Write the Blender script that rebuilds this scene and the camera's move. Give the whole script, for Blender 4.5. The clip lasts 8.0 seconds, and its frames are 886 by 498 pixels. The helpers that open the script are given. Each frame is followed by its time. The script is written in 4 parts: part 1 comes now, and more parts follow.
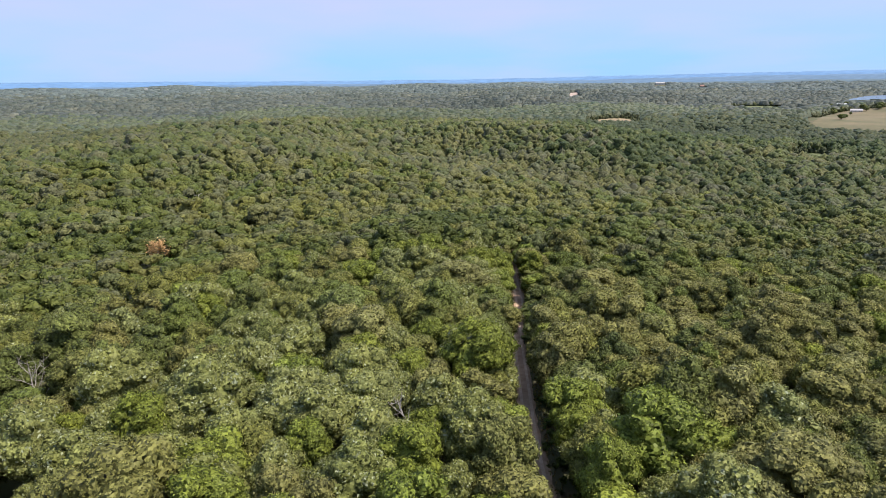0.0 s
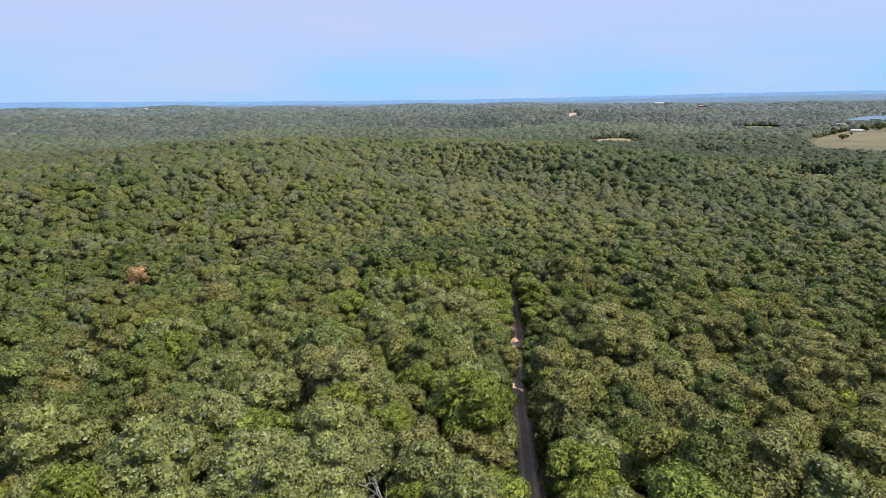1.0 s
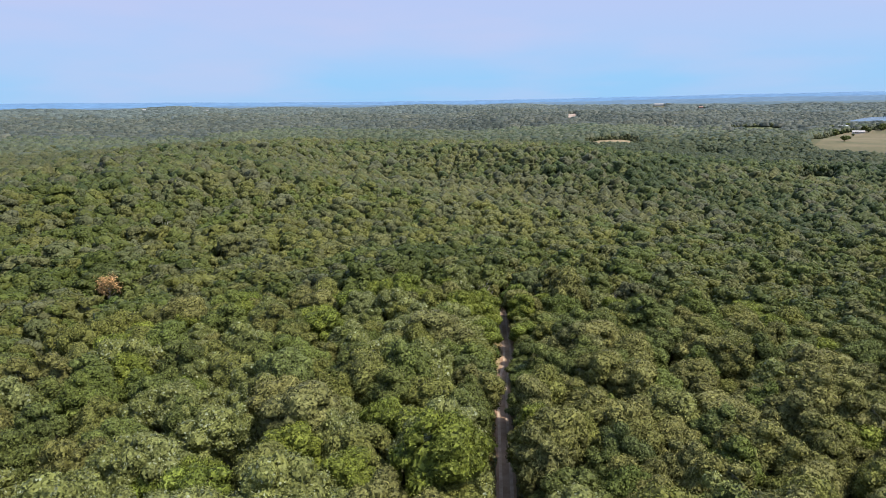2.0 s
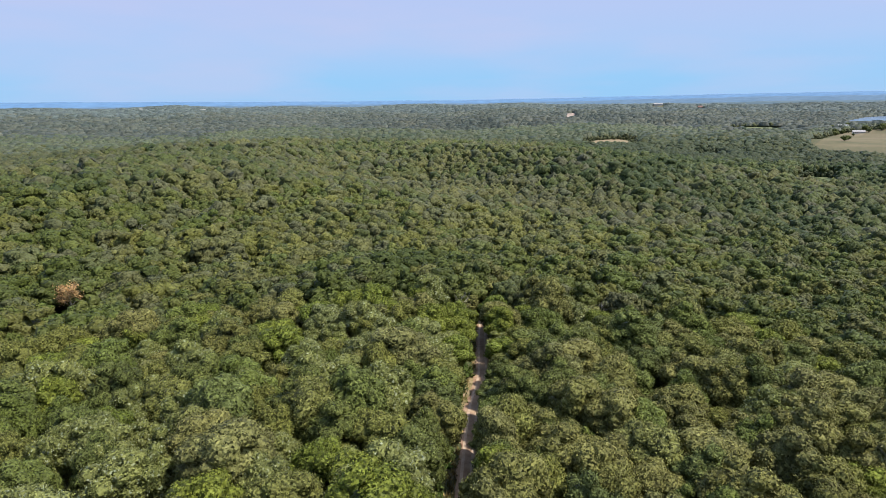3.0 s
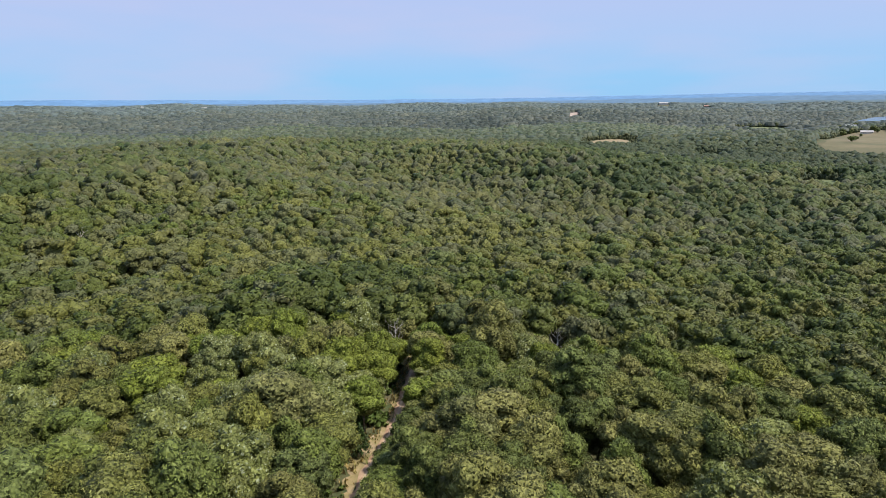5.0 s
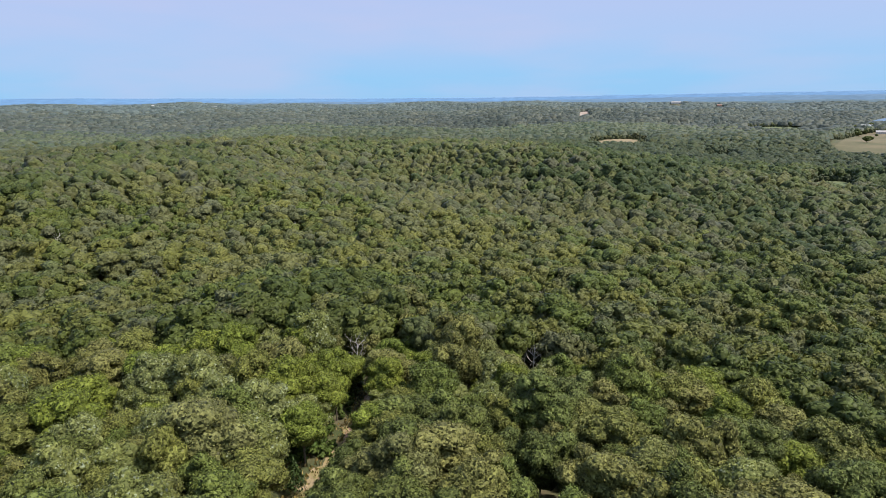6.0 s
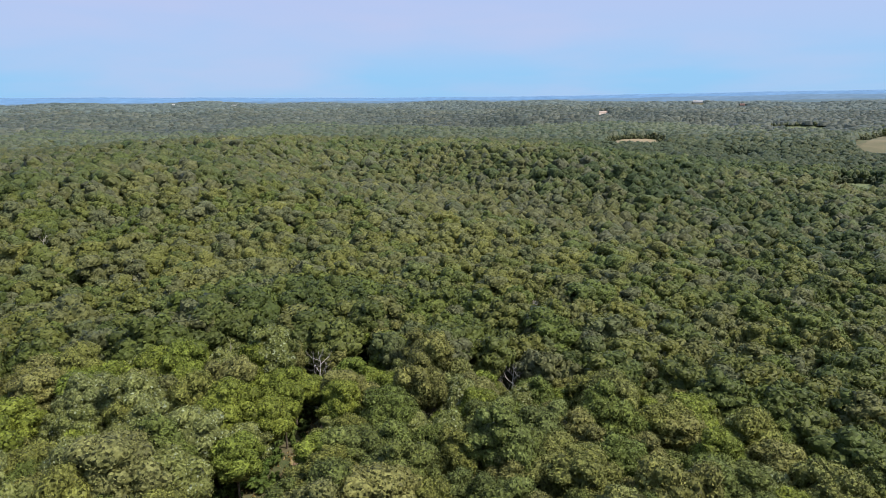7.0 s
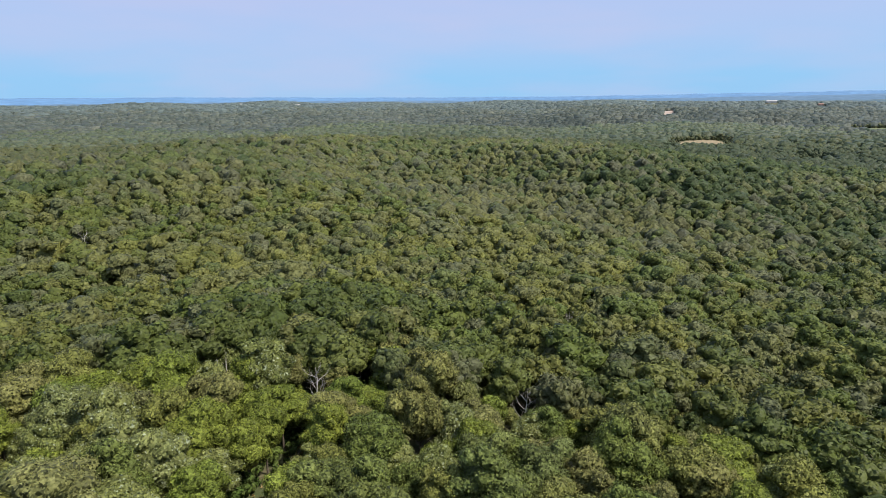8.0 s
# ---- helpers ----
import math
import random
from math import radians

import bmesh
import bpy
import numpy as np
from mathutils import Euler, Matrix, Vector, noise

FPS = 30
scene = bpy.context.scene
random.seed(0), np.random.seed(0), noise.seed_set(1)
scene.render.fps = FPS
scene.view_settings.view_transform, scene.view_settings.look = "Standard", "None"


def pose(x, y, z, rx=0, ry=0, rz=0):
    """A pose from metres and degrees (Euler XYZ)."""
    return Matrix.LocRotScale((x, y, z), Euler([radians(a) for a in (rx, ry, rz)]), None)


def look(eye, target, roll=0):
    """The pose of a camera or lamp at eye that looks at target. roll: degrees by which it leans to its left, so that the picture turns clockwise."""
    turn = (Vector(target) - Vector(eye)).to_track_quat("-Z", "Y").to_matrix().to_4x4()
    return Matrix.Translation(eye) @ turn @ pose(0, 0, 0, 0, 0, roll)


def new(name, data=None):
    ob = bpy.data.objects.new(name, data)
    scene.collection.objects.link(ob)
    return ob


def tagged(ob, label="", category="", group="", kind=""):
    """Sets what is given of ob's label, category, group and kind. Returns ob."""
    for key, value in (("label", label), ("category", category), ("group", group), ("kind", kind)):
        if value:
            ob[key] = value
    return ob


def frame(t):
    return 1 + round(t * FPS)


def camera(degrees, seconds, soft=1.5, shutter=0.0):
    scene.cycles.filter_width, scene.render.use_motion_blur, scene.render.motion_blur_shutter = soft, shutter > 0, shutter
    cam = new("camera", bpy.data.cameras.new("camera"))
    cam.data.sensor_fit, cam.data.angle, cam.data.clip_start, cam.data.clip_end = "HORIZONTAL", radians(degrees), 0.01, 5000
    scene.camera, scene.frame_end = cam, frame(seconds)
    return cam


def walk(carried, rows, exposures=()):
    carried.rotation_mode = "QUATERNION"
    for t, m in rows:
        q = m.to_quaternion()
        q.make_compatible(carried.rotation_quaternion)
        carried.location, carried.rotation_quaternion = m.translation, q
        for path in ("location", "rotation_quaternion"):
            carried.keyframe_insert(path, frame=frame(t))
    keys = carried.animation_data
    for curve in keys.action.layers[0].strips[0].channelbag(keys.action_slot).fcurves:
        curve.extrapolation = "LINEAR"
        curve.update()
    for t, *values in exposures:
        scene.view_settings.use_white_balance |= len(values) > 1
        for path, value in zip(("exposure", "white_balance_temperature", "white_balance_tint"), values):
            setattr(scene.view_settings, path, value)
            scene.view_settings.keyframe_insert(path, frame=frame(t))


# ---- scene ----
cam = camera(70.1, 8.0, soft=0.55)
METRES, EYE, TILT, LEAN, TURN = 110.0, 60.0, -15.0, 0.9, 0.0
ROWS = [
    (0.0, 0.0, 0.0, 0.0, -0.0, 0.0, 0.0),
    (0.5, 0.0046, 0.052, 0.013, -0.01, 0.99, -0.0),
    (1.0, 0.0137, 0.1057, 0.0258, -0.02, 1.72, -0.03),
    (1.5, 0.0291, 0.1588, 0.0389, -0.02, 1.83, -0.04),
    (3.0, 0.1111, 0.3114, 0.0756, -0.04, 1.77, -0.07),
    (3.5, 0.147, 0.3614, 0.0876, -0.06, 1.75, -0.1),
    (4.0, 0.1861, 0.412, 0.0995, -0.08, 1.73, -0.13),
    (4.5, 0.2275, 0.4618, 0.1117, 0.14, 1.7, -0.21),
    (6.0, 0.357, 0.6081, 0.1482, 1.52, 1.57, -0.7),
    (6.5, 0.4002, 0.6559, 0.1613, 2.17, 1.49, -0.88),
    (7.0, 0.4428, 0.705, 0.1739, 3.27, 1.46, -1.17),
    (7.5, 0.4832, 0.7553, 0.1868, 5.8, 1.38, -1.85),
    (8.0, 0.5218, 0.8071, 0.1997, 8.62, 1.26, -2.56),
]
walk(cam, [(t, pose(0, 0, EYE, TILT, LEAN, TURN) @ pose(METRES * x, METRES * y, METRES * z, 90 + pitch, roll, yaw)) for t, x, y, z, yaw, pitch, roll in ROWS],
     [(0.0, 0.33, 6700, 14), (1.0, 0.23, 6600, 12), (3.0, 0.14, 6550, 10), (8.0, 0.11, 6550, 9)])

# ---- sky and sun ----
SUN_DIR = Vector((0.88, -0.22, 1.42)).normalized()       # from the ground towards the sun
sun_data = bpy.data.lights.new("sun", "SUN")
sun_data.energy, sun_data.angle, sun_data.color = 4.9, radians(0.6), (1.0, 0.95, 0.86)
sun = new("sun", sun_data)
sun.matrix_world = look(SUN_DIR * 300, (0, 0, 0))

world = bpy.data.worlds.new("sky")
scene.world = world
world.use_nodes = True
wt = world.node_tree
wt.nodes.clear()


def wnode(kind, **props):
    n = wt.nodes.new(kind)
    for k, v in props.items():
        setattr(n, k, v)
    return n


sky = wnode("ShaderNodeTexSky", sky_type="NISHITA", sun_disc=False)
sky.sun_elevation = math.asin(SUN_DIR.z)
sky.sun_rotation = math.atan2(SUN_DIR.x, SUN_DIR.y)
sky.air_density, sky.dust_density, sky.ozone_density = 1.2, 1.5, 2.0
sky_gain = wnode("ShaderNodeMix", data_type="RGBA", blend_type="MULTIPLY")
sky_gain.inputs["Factor"].default_value = 1.0
sky_gain.inputs["B"].default_value = (0.25, 0.25, 0.25, 1)
coord = wnode("ShaderNodeTexCoord")
sep = wnode("ShaderNodeSeparateXYZ")
ramp = wnode("ShaderNodeValToRGB")                       # summer haze low over the horizon
ramp.color_ramp.elements[0].position, ramp.color_ramp.elements[0].color = 0.0, (0.33, 0.62, 0.95, 1)
ramp.color_ramp.elements[1].position, ramp.color_ramp.elements[1].color = 0.16, (0.50, 0.60, 0.93, 1)
for pos, col in ((0.03, (0.33, 0.63, 0.97, 1)), (0.085, (0.44, 0.62, 0.95, 1))):
    e = ramp.color_ramp.elements.new(pos)
    e.color = col
cloud_map = wnode("ShaderNodeMapping")
cloud_map.inputs["Scale"].default_value = (2.2, 2.2, 11.0)
cloud = wnode("ShaderNodeTexNoise")
cloud.inputs["Scale"].default_value, cloud.inputs["Detail"].default_value = 1.3, 4
cloud_fac = wnode("ShaderNodeMapRange")
cloud_fac.inputs["From Min"].default_value, cloud_fac.inputs["From Max"].default_value = 0.42, 0.72
cloud_fac.inputs["To Max"].default_value = 0.45
veil = wnode("ShaderNodeMix", data_type="RGBA")
veil.inputs["B"].default_value = (0.62, 0.62, 0.88, 1)   # thin pinkish cirrus
high = wnode("ShaderNodeMapRange", interpolation_type="SMOOTHSTEP")
high.inputs["From Min"].default_value, high.inputs["From Max"].default_value = 0.2, 0.5
blend = wnode("ShaderNodeMix", data_type="RGBA")
bg = wnode("ShaderNodeBackground")
bg.inputs["Strength"].default_value = 0.89
out = wnode("ShaderNodeOutputWorld")
wl = wt.links.new
wl(coord.outputs["Generated"], sep.inputs[0])
wl(sep.outputs["Z"], ramp.inputs["Fac"])
wl(coord.outputs["Generated"], cloud_map.inputs["Vector"])
wl(cloud_map.outputs[0], cloud.inputs["Vector"])
wl(cloud.outputs["Fac"], cloud_fac.inputs["Value"])
wl(cloud_fac.outputs[0], veil.inputs["Factor"])
wl(ramp.outputs["Color"], veil.inputs["A"])
wl(sky.outputs[0], sky_gain.inputs["A"])
wl(sep.outputs["Z"], high.inputs["Value"])
wl(high.outputs[0], blend.inputs["Factor"])
wl(veil.outputs["Result"], blend.inputs["A"])
wl(sky_gain.outputs["Result"], blend.inputs["B"])
wl(blend.outputs["Result"], bg.inputs["Color"])
wl(bg.outputs[0], out.inputs["Surface"])


# ---- materials ----
def material(name):
    m = bpy.data.materials.new(name)
    m.use_nodes = True
    return m, m.node_tree, m.node_tree.nodes["Principled BSDF"]


def set_ramp(node, stops):
    cr = node.color_ramp
    cr.elements[0].position, cr.elements[0].color = stops[0][0], (*stops[0][1], 1)
    cr.elements[1].position, cr.elements[1].color = stops[-1][0], (*stops[-1][1], 1)
    for p, c in stops[1:-1]:
        cr.elements.new(p).color = (*c, 1)


def foliage(name, stops, source="object", leaf_vary=0.24, see_through=0.22, rough=0.5, pale=0.0, grain=3.4, turn=1.4, vary=0.56):
    """Leaves: hue by tree (its own random or the stored tint), lightness by single leaf spray and by patch."""
    m, t, b = material(name)
    n, l = t.nodes, t.links.new
    hue = n.new("ShaderNodeValToRGB")
    set_ramp(hue, stops)
    geo = n.new("ShaderNodeNewGeometry")
    if source == "object":
        src = n.new("ShaderNodeObjectInfo")
        l(src.outputs["Random"], hue.inputs["Fac"])
    else:
        src = n.new("ShaderNodeAttribute")
        src.attribute_name = "tint"
        l(src.outputs["Fac"], hue.inputs["Fac"])
    leaf = n.new("ShaderNodeMapRange")
    l(geo.outputs["Random Per Island"], leaf.inputs["Value"])
    leaf.inputs["To Min"].default_value, leaf.inputs["To Max"].default_value = 1.0 - leaf_vary, 1.0 + leaf_vary
    patch = n.new("ShaderNodeTexNoise")
    patch.inputs["Scale"].default_value, patch.inputs["Detail"].default_value = 0.7, 2
    spot = n.new("ShaderNodeMapRange")
    l(patch.outputs["Fac"], spot.inputs["Value"])
    spot.inputs["From Min"].default_value, spot.inputs["From Max"].default_value = 0.3, 0.7
    spot.inputs["To Min"].default_value, spot.inputs["To Max"].default_value = 0.80, 1.20
    gain = n.new("ShaderNodeMath")
    gain.operation = "MULTIPLY"
    l(leaf.outputs[0], gain.inputs[0]), l(spot.outputs[0], gain.inputs[1])
    # single leaves: cells that each catch the light their own way
    tc = n.new("ShaderNodeTexCoord")
    cell = n.new("ShaderNodeTexVoronoi")
    cell.inputs["Scale"].default_value = grain
    l(tc.outputs["Object"], cell.inputs["Vector"])
    tilt = n.new("ShaderNodeVectorMath")
    tilt.operation = "MULTIPLY_ADD"
    tilt.inputs[1].default_value, tilt.inputs[2].default_value = (turn,) * 3, (-turn / 2,) * 3
    l(cell.outputs["Color"], tilt.inputs[0])
    add = n.new("ShaderNodeVectorMath")
    l(geo.outputs["Normal"], add.inputs[0]), l(tilt.outputs[0], add.inputs[1])
    norm = n.new("ShaderNodeVectorMath")
    norm.operation = "NORMALIZE"
    l(add.outputs[0], norm.inputs[0])
    l(norm.outputs[0], b.inputs["Normal"])
    shine = n.new("ShaderNodeSeparateColor")
    l(cell.outputs["Color"], shine.inputs[0])
    each = n.new("ShaderNodeMapRange")
    l(shine.outputs[0], each.inputs["Value"])
    each.inputs["To Min"].default_value, each.inputs["To Max"].default_value = 1 - vary, 1 + vary
    gain2 = n.new("ShaderNodeMath")
    gain2.operation = "MULTIPLY"
    l(gain.outputs[0], gain2.inputs[0]), l(each.outputs[0], gain2.inputs[1])
    gain = gain2
    mul = n.new("ShaderNodeVectorMath")
    mul.operation = "SCALE"
    l(hue.outputs["Color"], mul.inputs[0]), l(gain.outputs[0], mul.inputs["Scale"])
    colour = mul.outputs[0]
    if pale:                                             # scattered leaf cells of a paler colour
        paler = n.new("ShaderNodeMapRange")
        l(shine.outputs[1], paler.inputs["Value"])
        paler.inputs["From Min"].default_value, paler.inputs["From Max"].default_value = 1.0 - pale, 1.0 - pale * 0.6
        mix = n.new("ShaderNodeMix")
        mix.data_type = "RGBA"
        l(paler.outputs[0], mix.inputs["Factor"]), l(colour, mix.inputs["A"])
        mix.inputs["B"].default_value = (0.33, 0.365, 0.225, 1)
        colour = mix.outputs["Result"]
    l(colour, b.inputs["Base Color"])
    b.inputs["Roughness"].default_value = rough
    b.inputs["Specular IOR Level"].default_value = 0.14
    tr = n.new("ShaderNodeBsdfTranslucent")
    l(colour, tr.inputs["Color"])
    ms = n.new("ShaderNodeMixShader")
    ms.inputs[0].default_value = see_through
    l(b.outputs[0], ms.inputs[1]), l(tr.outputs[0], ms.inputs[2])
    l(ms.outputs[0], n["Material Output"].inputs["Surface"])
    return m


def mottled(name, stops, scale, detail=5, rough=0.9, bump=0.0, bump_scale=None, second=None):
    """A matt surface: colour by noise at one scale, darkened or lightened by noise at a second, with a fine relief."""
    m, t, b = material(name)
    n, l = t.nodes, t.links.new
    tc = n.new("ShaderNodeTexCoord")
    a = n.new("ShaderNodeTexNoise")
    a.inputs["Scale"].default_value, a.inputs["Detail"].default_value = scale, detail
    l(tc.outputs["Object"], a.inputs["Vector"])
    r = n.new("ShaderNodeValToRGB")
    set_ramp(r, stops)
    l(a.outputs["Fac"], r.inputs["Fac"])
    col = r.outputs["Color"]
    s = n.new("ShaderNodeTexNoise")
    s.inputs["Scale"].default_value, s.inputs["Detail"].default_value = second or scale * 9, 4
    l(tc.outputs["Object"], s.inputs["Vector"])
    g = n.new("ShaderNodeMapRange")
    g.inputs["To Min"].default_value, g.inputs["To Max"].default_value = 0.7, 1.3
    l(s.outputs["Fac"], g.inputs["Value"])
    v = n.new("ShaderNodeVectorMath")
    v.operation = "SCALE"
    l(col, v.inputs[0]), l(g.outputs[0], v.inputs["Scale"])
    l(v.outputs[0], b.inputs["Base Color"])
    b.inputs["Roughness"].default_value = rough
    b.inputs["Specular IOR Level"].default_value = 0.25
    if bump:
        h = n.new("ShaderNodeBump")
        h.inputs["Strength"].default_value, h.inputs["Distance"].default_value = 0.8, bump
        l(s.outputs["Fac"], h.inputs["Height"]), l(h.outputs[0], b.inputs["Normal"])
    return m


OAK = foliage("black oak leaves", [(0, (0.088, 0.106, 0.029)), (0.5, (0.115, 0.130, 0.034)), (1, (0.103, 0.123, 0.039))])
RED = foliage("red oak leaves", [(0, (0.137, 0.142, 0.035)), (0.5, (0.157, 0.162, 0.039)), (1, (0.148, 0.155, 0.048))])
POST = foliage("post oak leaves", [(0, (0.133, 0.133, 0.037)), (0.5, (0.156, 0.150, 0.047)), (1, (0.144, 0.146, 0.051))])
PALE = foliage("white oak leaves", [(0, (0.147, 0.164, 0.048)), (0.5, (0.172, 0.183, 0.054)), (1, (0.162, 0.178, 0.062))], pale=0.09, vary=0.42, leaf_vary=0.24)
ELM = foliage("elm leaves", [(0, (0.097, 0.121, 0.028)), (0.5, (0.113, 0.136, 0.030)), (1, (0.106, 0.127, 0.037))])
HICK = foliage("hickory leaves", [(0, (0.133, 0.159, 0.026)), (0.5, (0.152, 0.173, 0.028)), (1, (0.127, 0.160, 0.028))])
WOODS = foliage("woodland leaves", [(0, (0.053, 0.069, 0.017)), (0.12, (0.072, 0.086, 0.022)), (0.24, (0.082, 0.103, 0.022)), (0.36, (0.112, 0.114, 0.031)), (0.48, (0.099, 0.103, 0.049)), (0.6, (0.083, 0.104, 0.027)), (0.74, (0.123, 0.123, 0.030)), (0.88, (0.109, 0.114, 0.047)), (1, (0.134, 0.136, 0.035))], source="tint", grain=1.9, vary=0.34, turn=1.0, leaf_vary=0.17)
# WOODS again with a little distance haze mixed into the colour.
HILL = foliage("hillside leaves with faint haze tint", [(0, (0.045, 0.063, 0.020)), (0.12, (0.065, 0.079, 0.026)), (0.24, (0.076, 0.094, 0.027)), (0.36, (0.100, 0.102, 0.035)), (0.48, (0.088, 0.091, 0.049)), (0.6, (0.077, 0.094, 0.029)), (0.74, (0.111, 0.110, 0.035)), (0.88, (0.100, 0.103, 0.049)), (1, (0.122, 0.121, 0.042))], source="tint", grain=1.0, vary=0.32, turn=0.8, leaf_vary=0.14)
# Outer bands: more haze painted in as greyer, bluer leaves.
OUTER = foliage("outer woodland leaves tinted with haze", [(0, (0.068, 0.092, 0.055)), (0.4, (0.092, 0.109, 0.062)), (0.7, (0.107, 0.119, 0.071)), (1, (0.103, 0.131, 0.060))], source="tint", grain=0.5, vary=0.18, turn=0.5, leaf_vary=0.12)
NEAR_OUTER = foliage("farther woodland leaves tinted with haze", [(0, (0.054, 0.068, 0.032)), (0.4, (0.077, 0.084, 0.034)), (0.7, (0.093, 0.093, 0.039)), (1, (0.086, 0.105, 0.032))], source="tint", grain=0.8, vary=0.2, turn=0.6, leaf_vary=0.12)
# Far bands: heavy distance haze painted into the leaf colours.
FAR = foliage("far woodland leaves greyed with haze", [(0, (0.063, 0.080, 0.068)), (0.35, (0.086, 0.100, 0.079)), (0.6, (0.100, 0.112, 0.086)), (1, (0.129, 0.133, 0.096))], source="tint", grain=0.33, vary=0.16, turn=0.4)
HAZY = foliage("ridge woodland leaves blued with haze", [(0, (0.099, 0.126, 0.113)), (1, (0.131, 0.155, 0.136))], source="tint", grain=0.3, vary=0.15, turn=0.5)
# Backdrop ridges: air haze painted as blue into their base colours.
RIDGE_A = mottled("blue-green haze tint", [(0.3, (0.070, 0.110, 0.130)), (0.7, (0.090, 0.130, 0.150))], 0.006, second=0.03)
RIDGE_B = mottled("blue haze tint", [(0.3, (0.082, 0.142, 0.205)), (0.7, (0.100, 0.162, 0.230))], 0.005, second=0.03)
RIDGE_C = mottled("palest haze tint", [(0.3, (0.094, 0.185, 0.308)), (0.7, (0.107, 0.202, 0.330))], 0.004, second=0.02)
RUST = foliage("withered leaves", [(0, (0.46, 0.27, 0.12)), (1, (0.54, 0.35, 0.16))])
CEDAR = foliage("cedar sprays", [(0, (0.050, 0.080, 0.022)), (1, (0.070, 0.100, 0.026))])
SHRUB = foliage("undergrowth leaves", [(0, (0.060, 0.100, 0.022)), (1, (0.110, 0.130, 0.030))], source="tint")
STRAW = foliage("dry grass", [(0, (0.22, 0.17, 0.06)), (0.5, (0.30, 0.22, 0.09)), (1, (0.16, 0.18, 0.05))], source="tint")
BARK = mottled("grey bark", [(0.3, (0.07, 0.055, 0.04)), (0.7, (0.16, 0.13, 0.10))], 3.0, bump=0.02)
DEADWOOD = mottled("weathered dead wood", [(0.3, (0.26, 0.23, 0.20)), (0.7, (0.42, 0.39, 0.35))], 3.0, bump=0.01)
LITTER = mottled("leaf litter and undergrowth", [(0.30, (0.050, 0.070, 0.024)), (0.5, (0.080, 0.080, 0.036)), (0.68, (0.13, 0.10, 0.06))], 0.12, second=1.5, bump=0.1)
DIRT = mottled("pale dirt", [(0.3, (0.27, 0.165, 0.10)), (0.7, (0.42, 0.29, 0.195))], 0.5, second=5, bump=0.03)
RUT = mottled("worn wheel track", [(0.3, (0.38, 0.27, 0.185)), (0.7, (0.52, 0.395, 0.29))], 0.8, second=7, bump=0.02)
MEADOW = mottled("dry meadow", [(0.3, (0.084, 0.082, 0.038)), (0.5, (0.126, 0.108, 0.055)), (0.7, (0.172, 0.134, 0.078))], 0.012, second=0.15)
GREENFIELD = mottled("mown green clearing", [(0.3, (0.10, 0.125, 0.055)), (0.7, (0.145, 0.155, 0.075))], 0.03, second=0.3)
BARE = mottled("bare quarried earth", [(0.3, (0.28, 0.19, 0.14)), (0.7, (0.44, 0.38, 0.33))], 0.03, second=0.3)
WHITE = mottled("white painted metal", [(0.3, (0.74, 0.74, 0.74)), (0.7, (0.82, 0.82, 0.82))], 0.4, rough=0.5)
ROOF = mottled("grey shingle roof", [(0.3, (0.30, 0.28, 0.27)), (0.7, (0.42, 0.40, 0.38))], 0.6)
REDWALL = mottled("reddish brick", [(0.3, (0.30, 0.17, 0.13)), (0.7, (0.38, 0.24, 0.19))], 0.6)
HAY = mottled("cut hay stubble", [(0.3, (0.20, 0.155, 0.085)), (0.7, (0.27, 0.205, 0.12))], 0.03, second=0.3)
SIDING = mottled("pale siding", [(0.3, (0.52, 0.48, 0.42)), (0.7, (0.60, 0.56, 0.50))], 0.5)
DARKGLASS = mottled("dark window glass", [(0.3, (0.02, 0.025, 0.03)), (0.7, (0.03, 0.035, 0.04))], 0.5, rough=0.1)
lake_mat, lake_t, lake_b = material("lake water")
lake_b.inputs["Base Color"].default_value = (0.05, 0.09, 0.12, 1)
lake_b.inputs["Roughness"].default_value = 0.22
lake_n = lake_t.nodes.new("ShaderNodeTexNoise")
lake_n.inputs["Scale"].default_value = 0.25
lake_h = lake_t.nodes.new("ShaderNodeBump")
lake_h.inputs["Strength"].default_value, lake_h.inputs["Distance"].default_value = 0.6, 0.5
lake_t.links.new(lake_n.outputs["Fac"], lake_h.inputs["Height"])
lake_t.links.new(lake_h.outputs[0], lake_b.inputs["Normal"])

# ---- the lie of the land ----
BASE = -14.0
# heights of broad swells (150 m apart) and of lesser knolls and hollows (75 m apart), row by row from the start onwards
SWELLS = [
    (0, 0, 5, 17, 4, 0, 0), (0, 1, 0, 6, 0, -1, 0), (1, 6, 3, -1, -4, -5, -1), (-1, 4, 9, -3, -3, -6, -1),
    (3, 8, 7, 6, 8, -1, 0), (-1, 10, 11, 8, 0, -3, -1)]
KNOLLS = [
    (1, 1, 0, 4, 0, -1, 0), (1, 0, 0, -1, 0, 0, 0), (1, -3, -2, 7, 1, -3, 0), (2, 2, -4, -1, -1, 1, 1),
    (3, -1, -2, 0, -1, -1, -1), (6, 5, 5, 3, -3, -2, -4), (0, 2, -4, -8, -1, 3, 2), (1, -1, -4, -1, 10, 4, -1)]


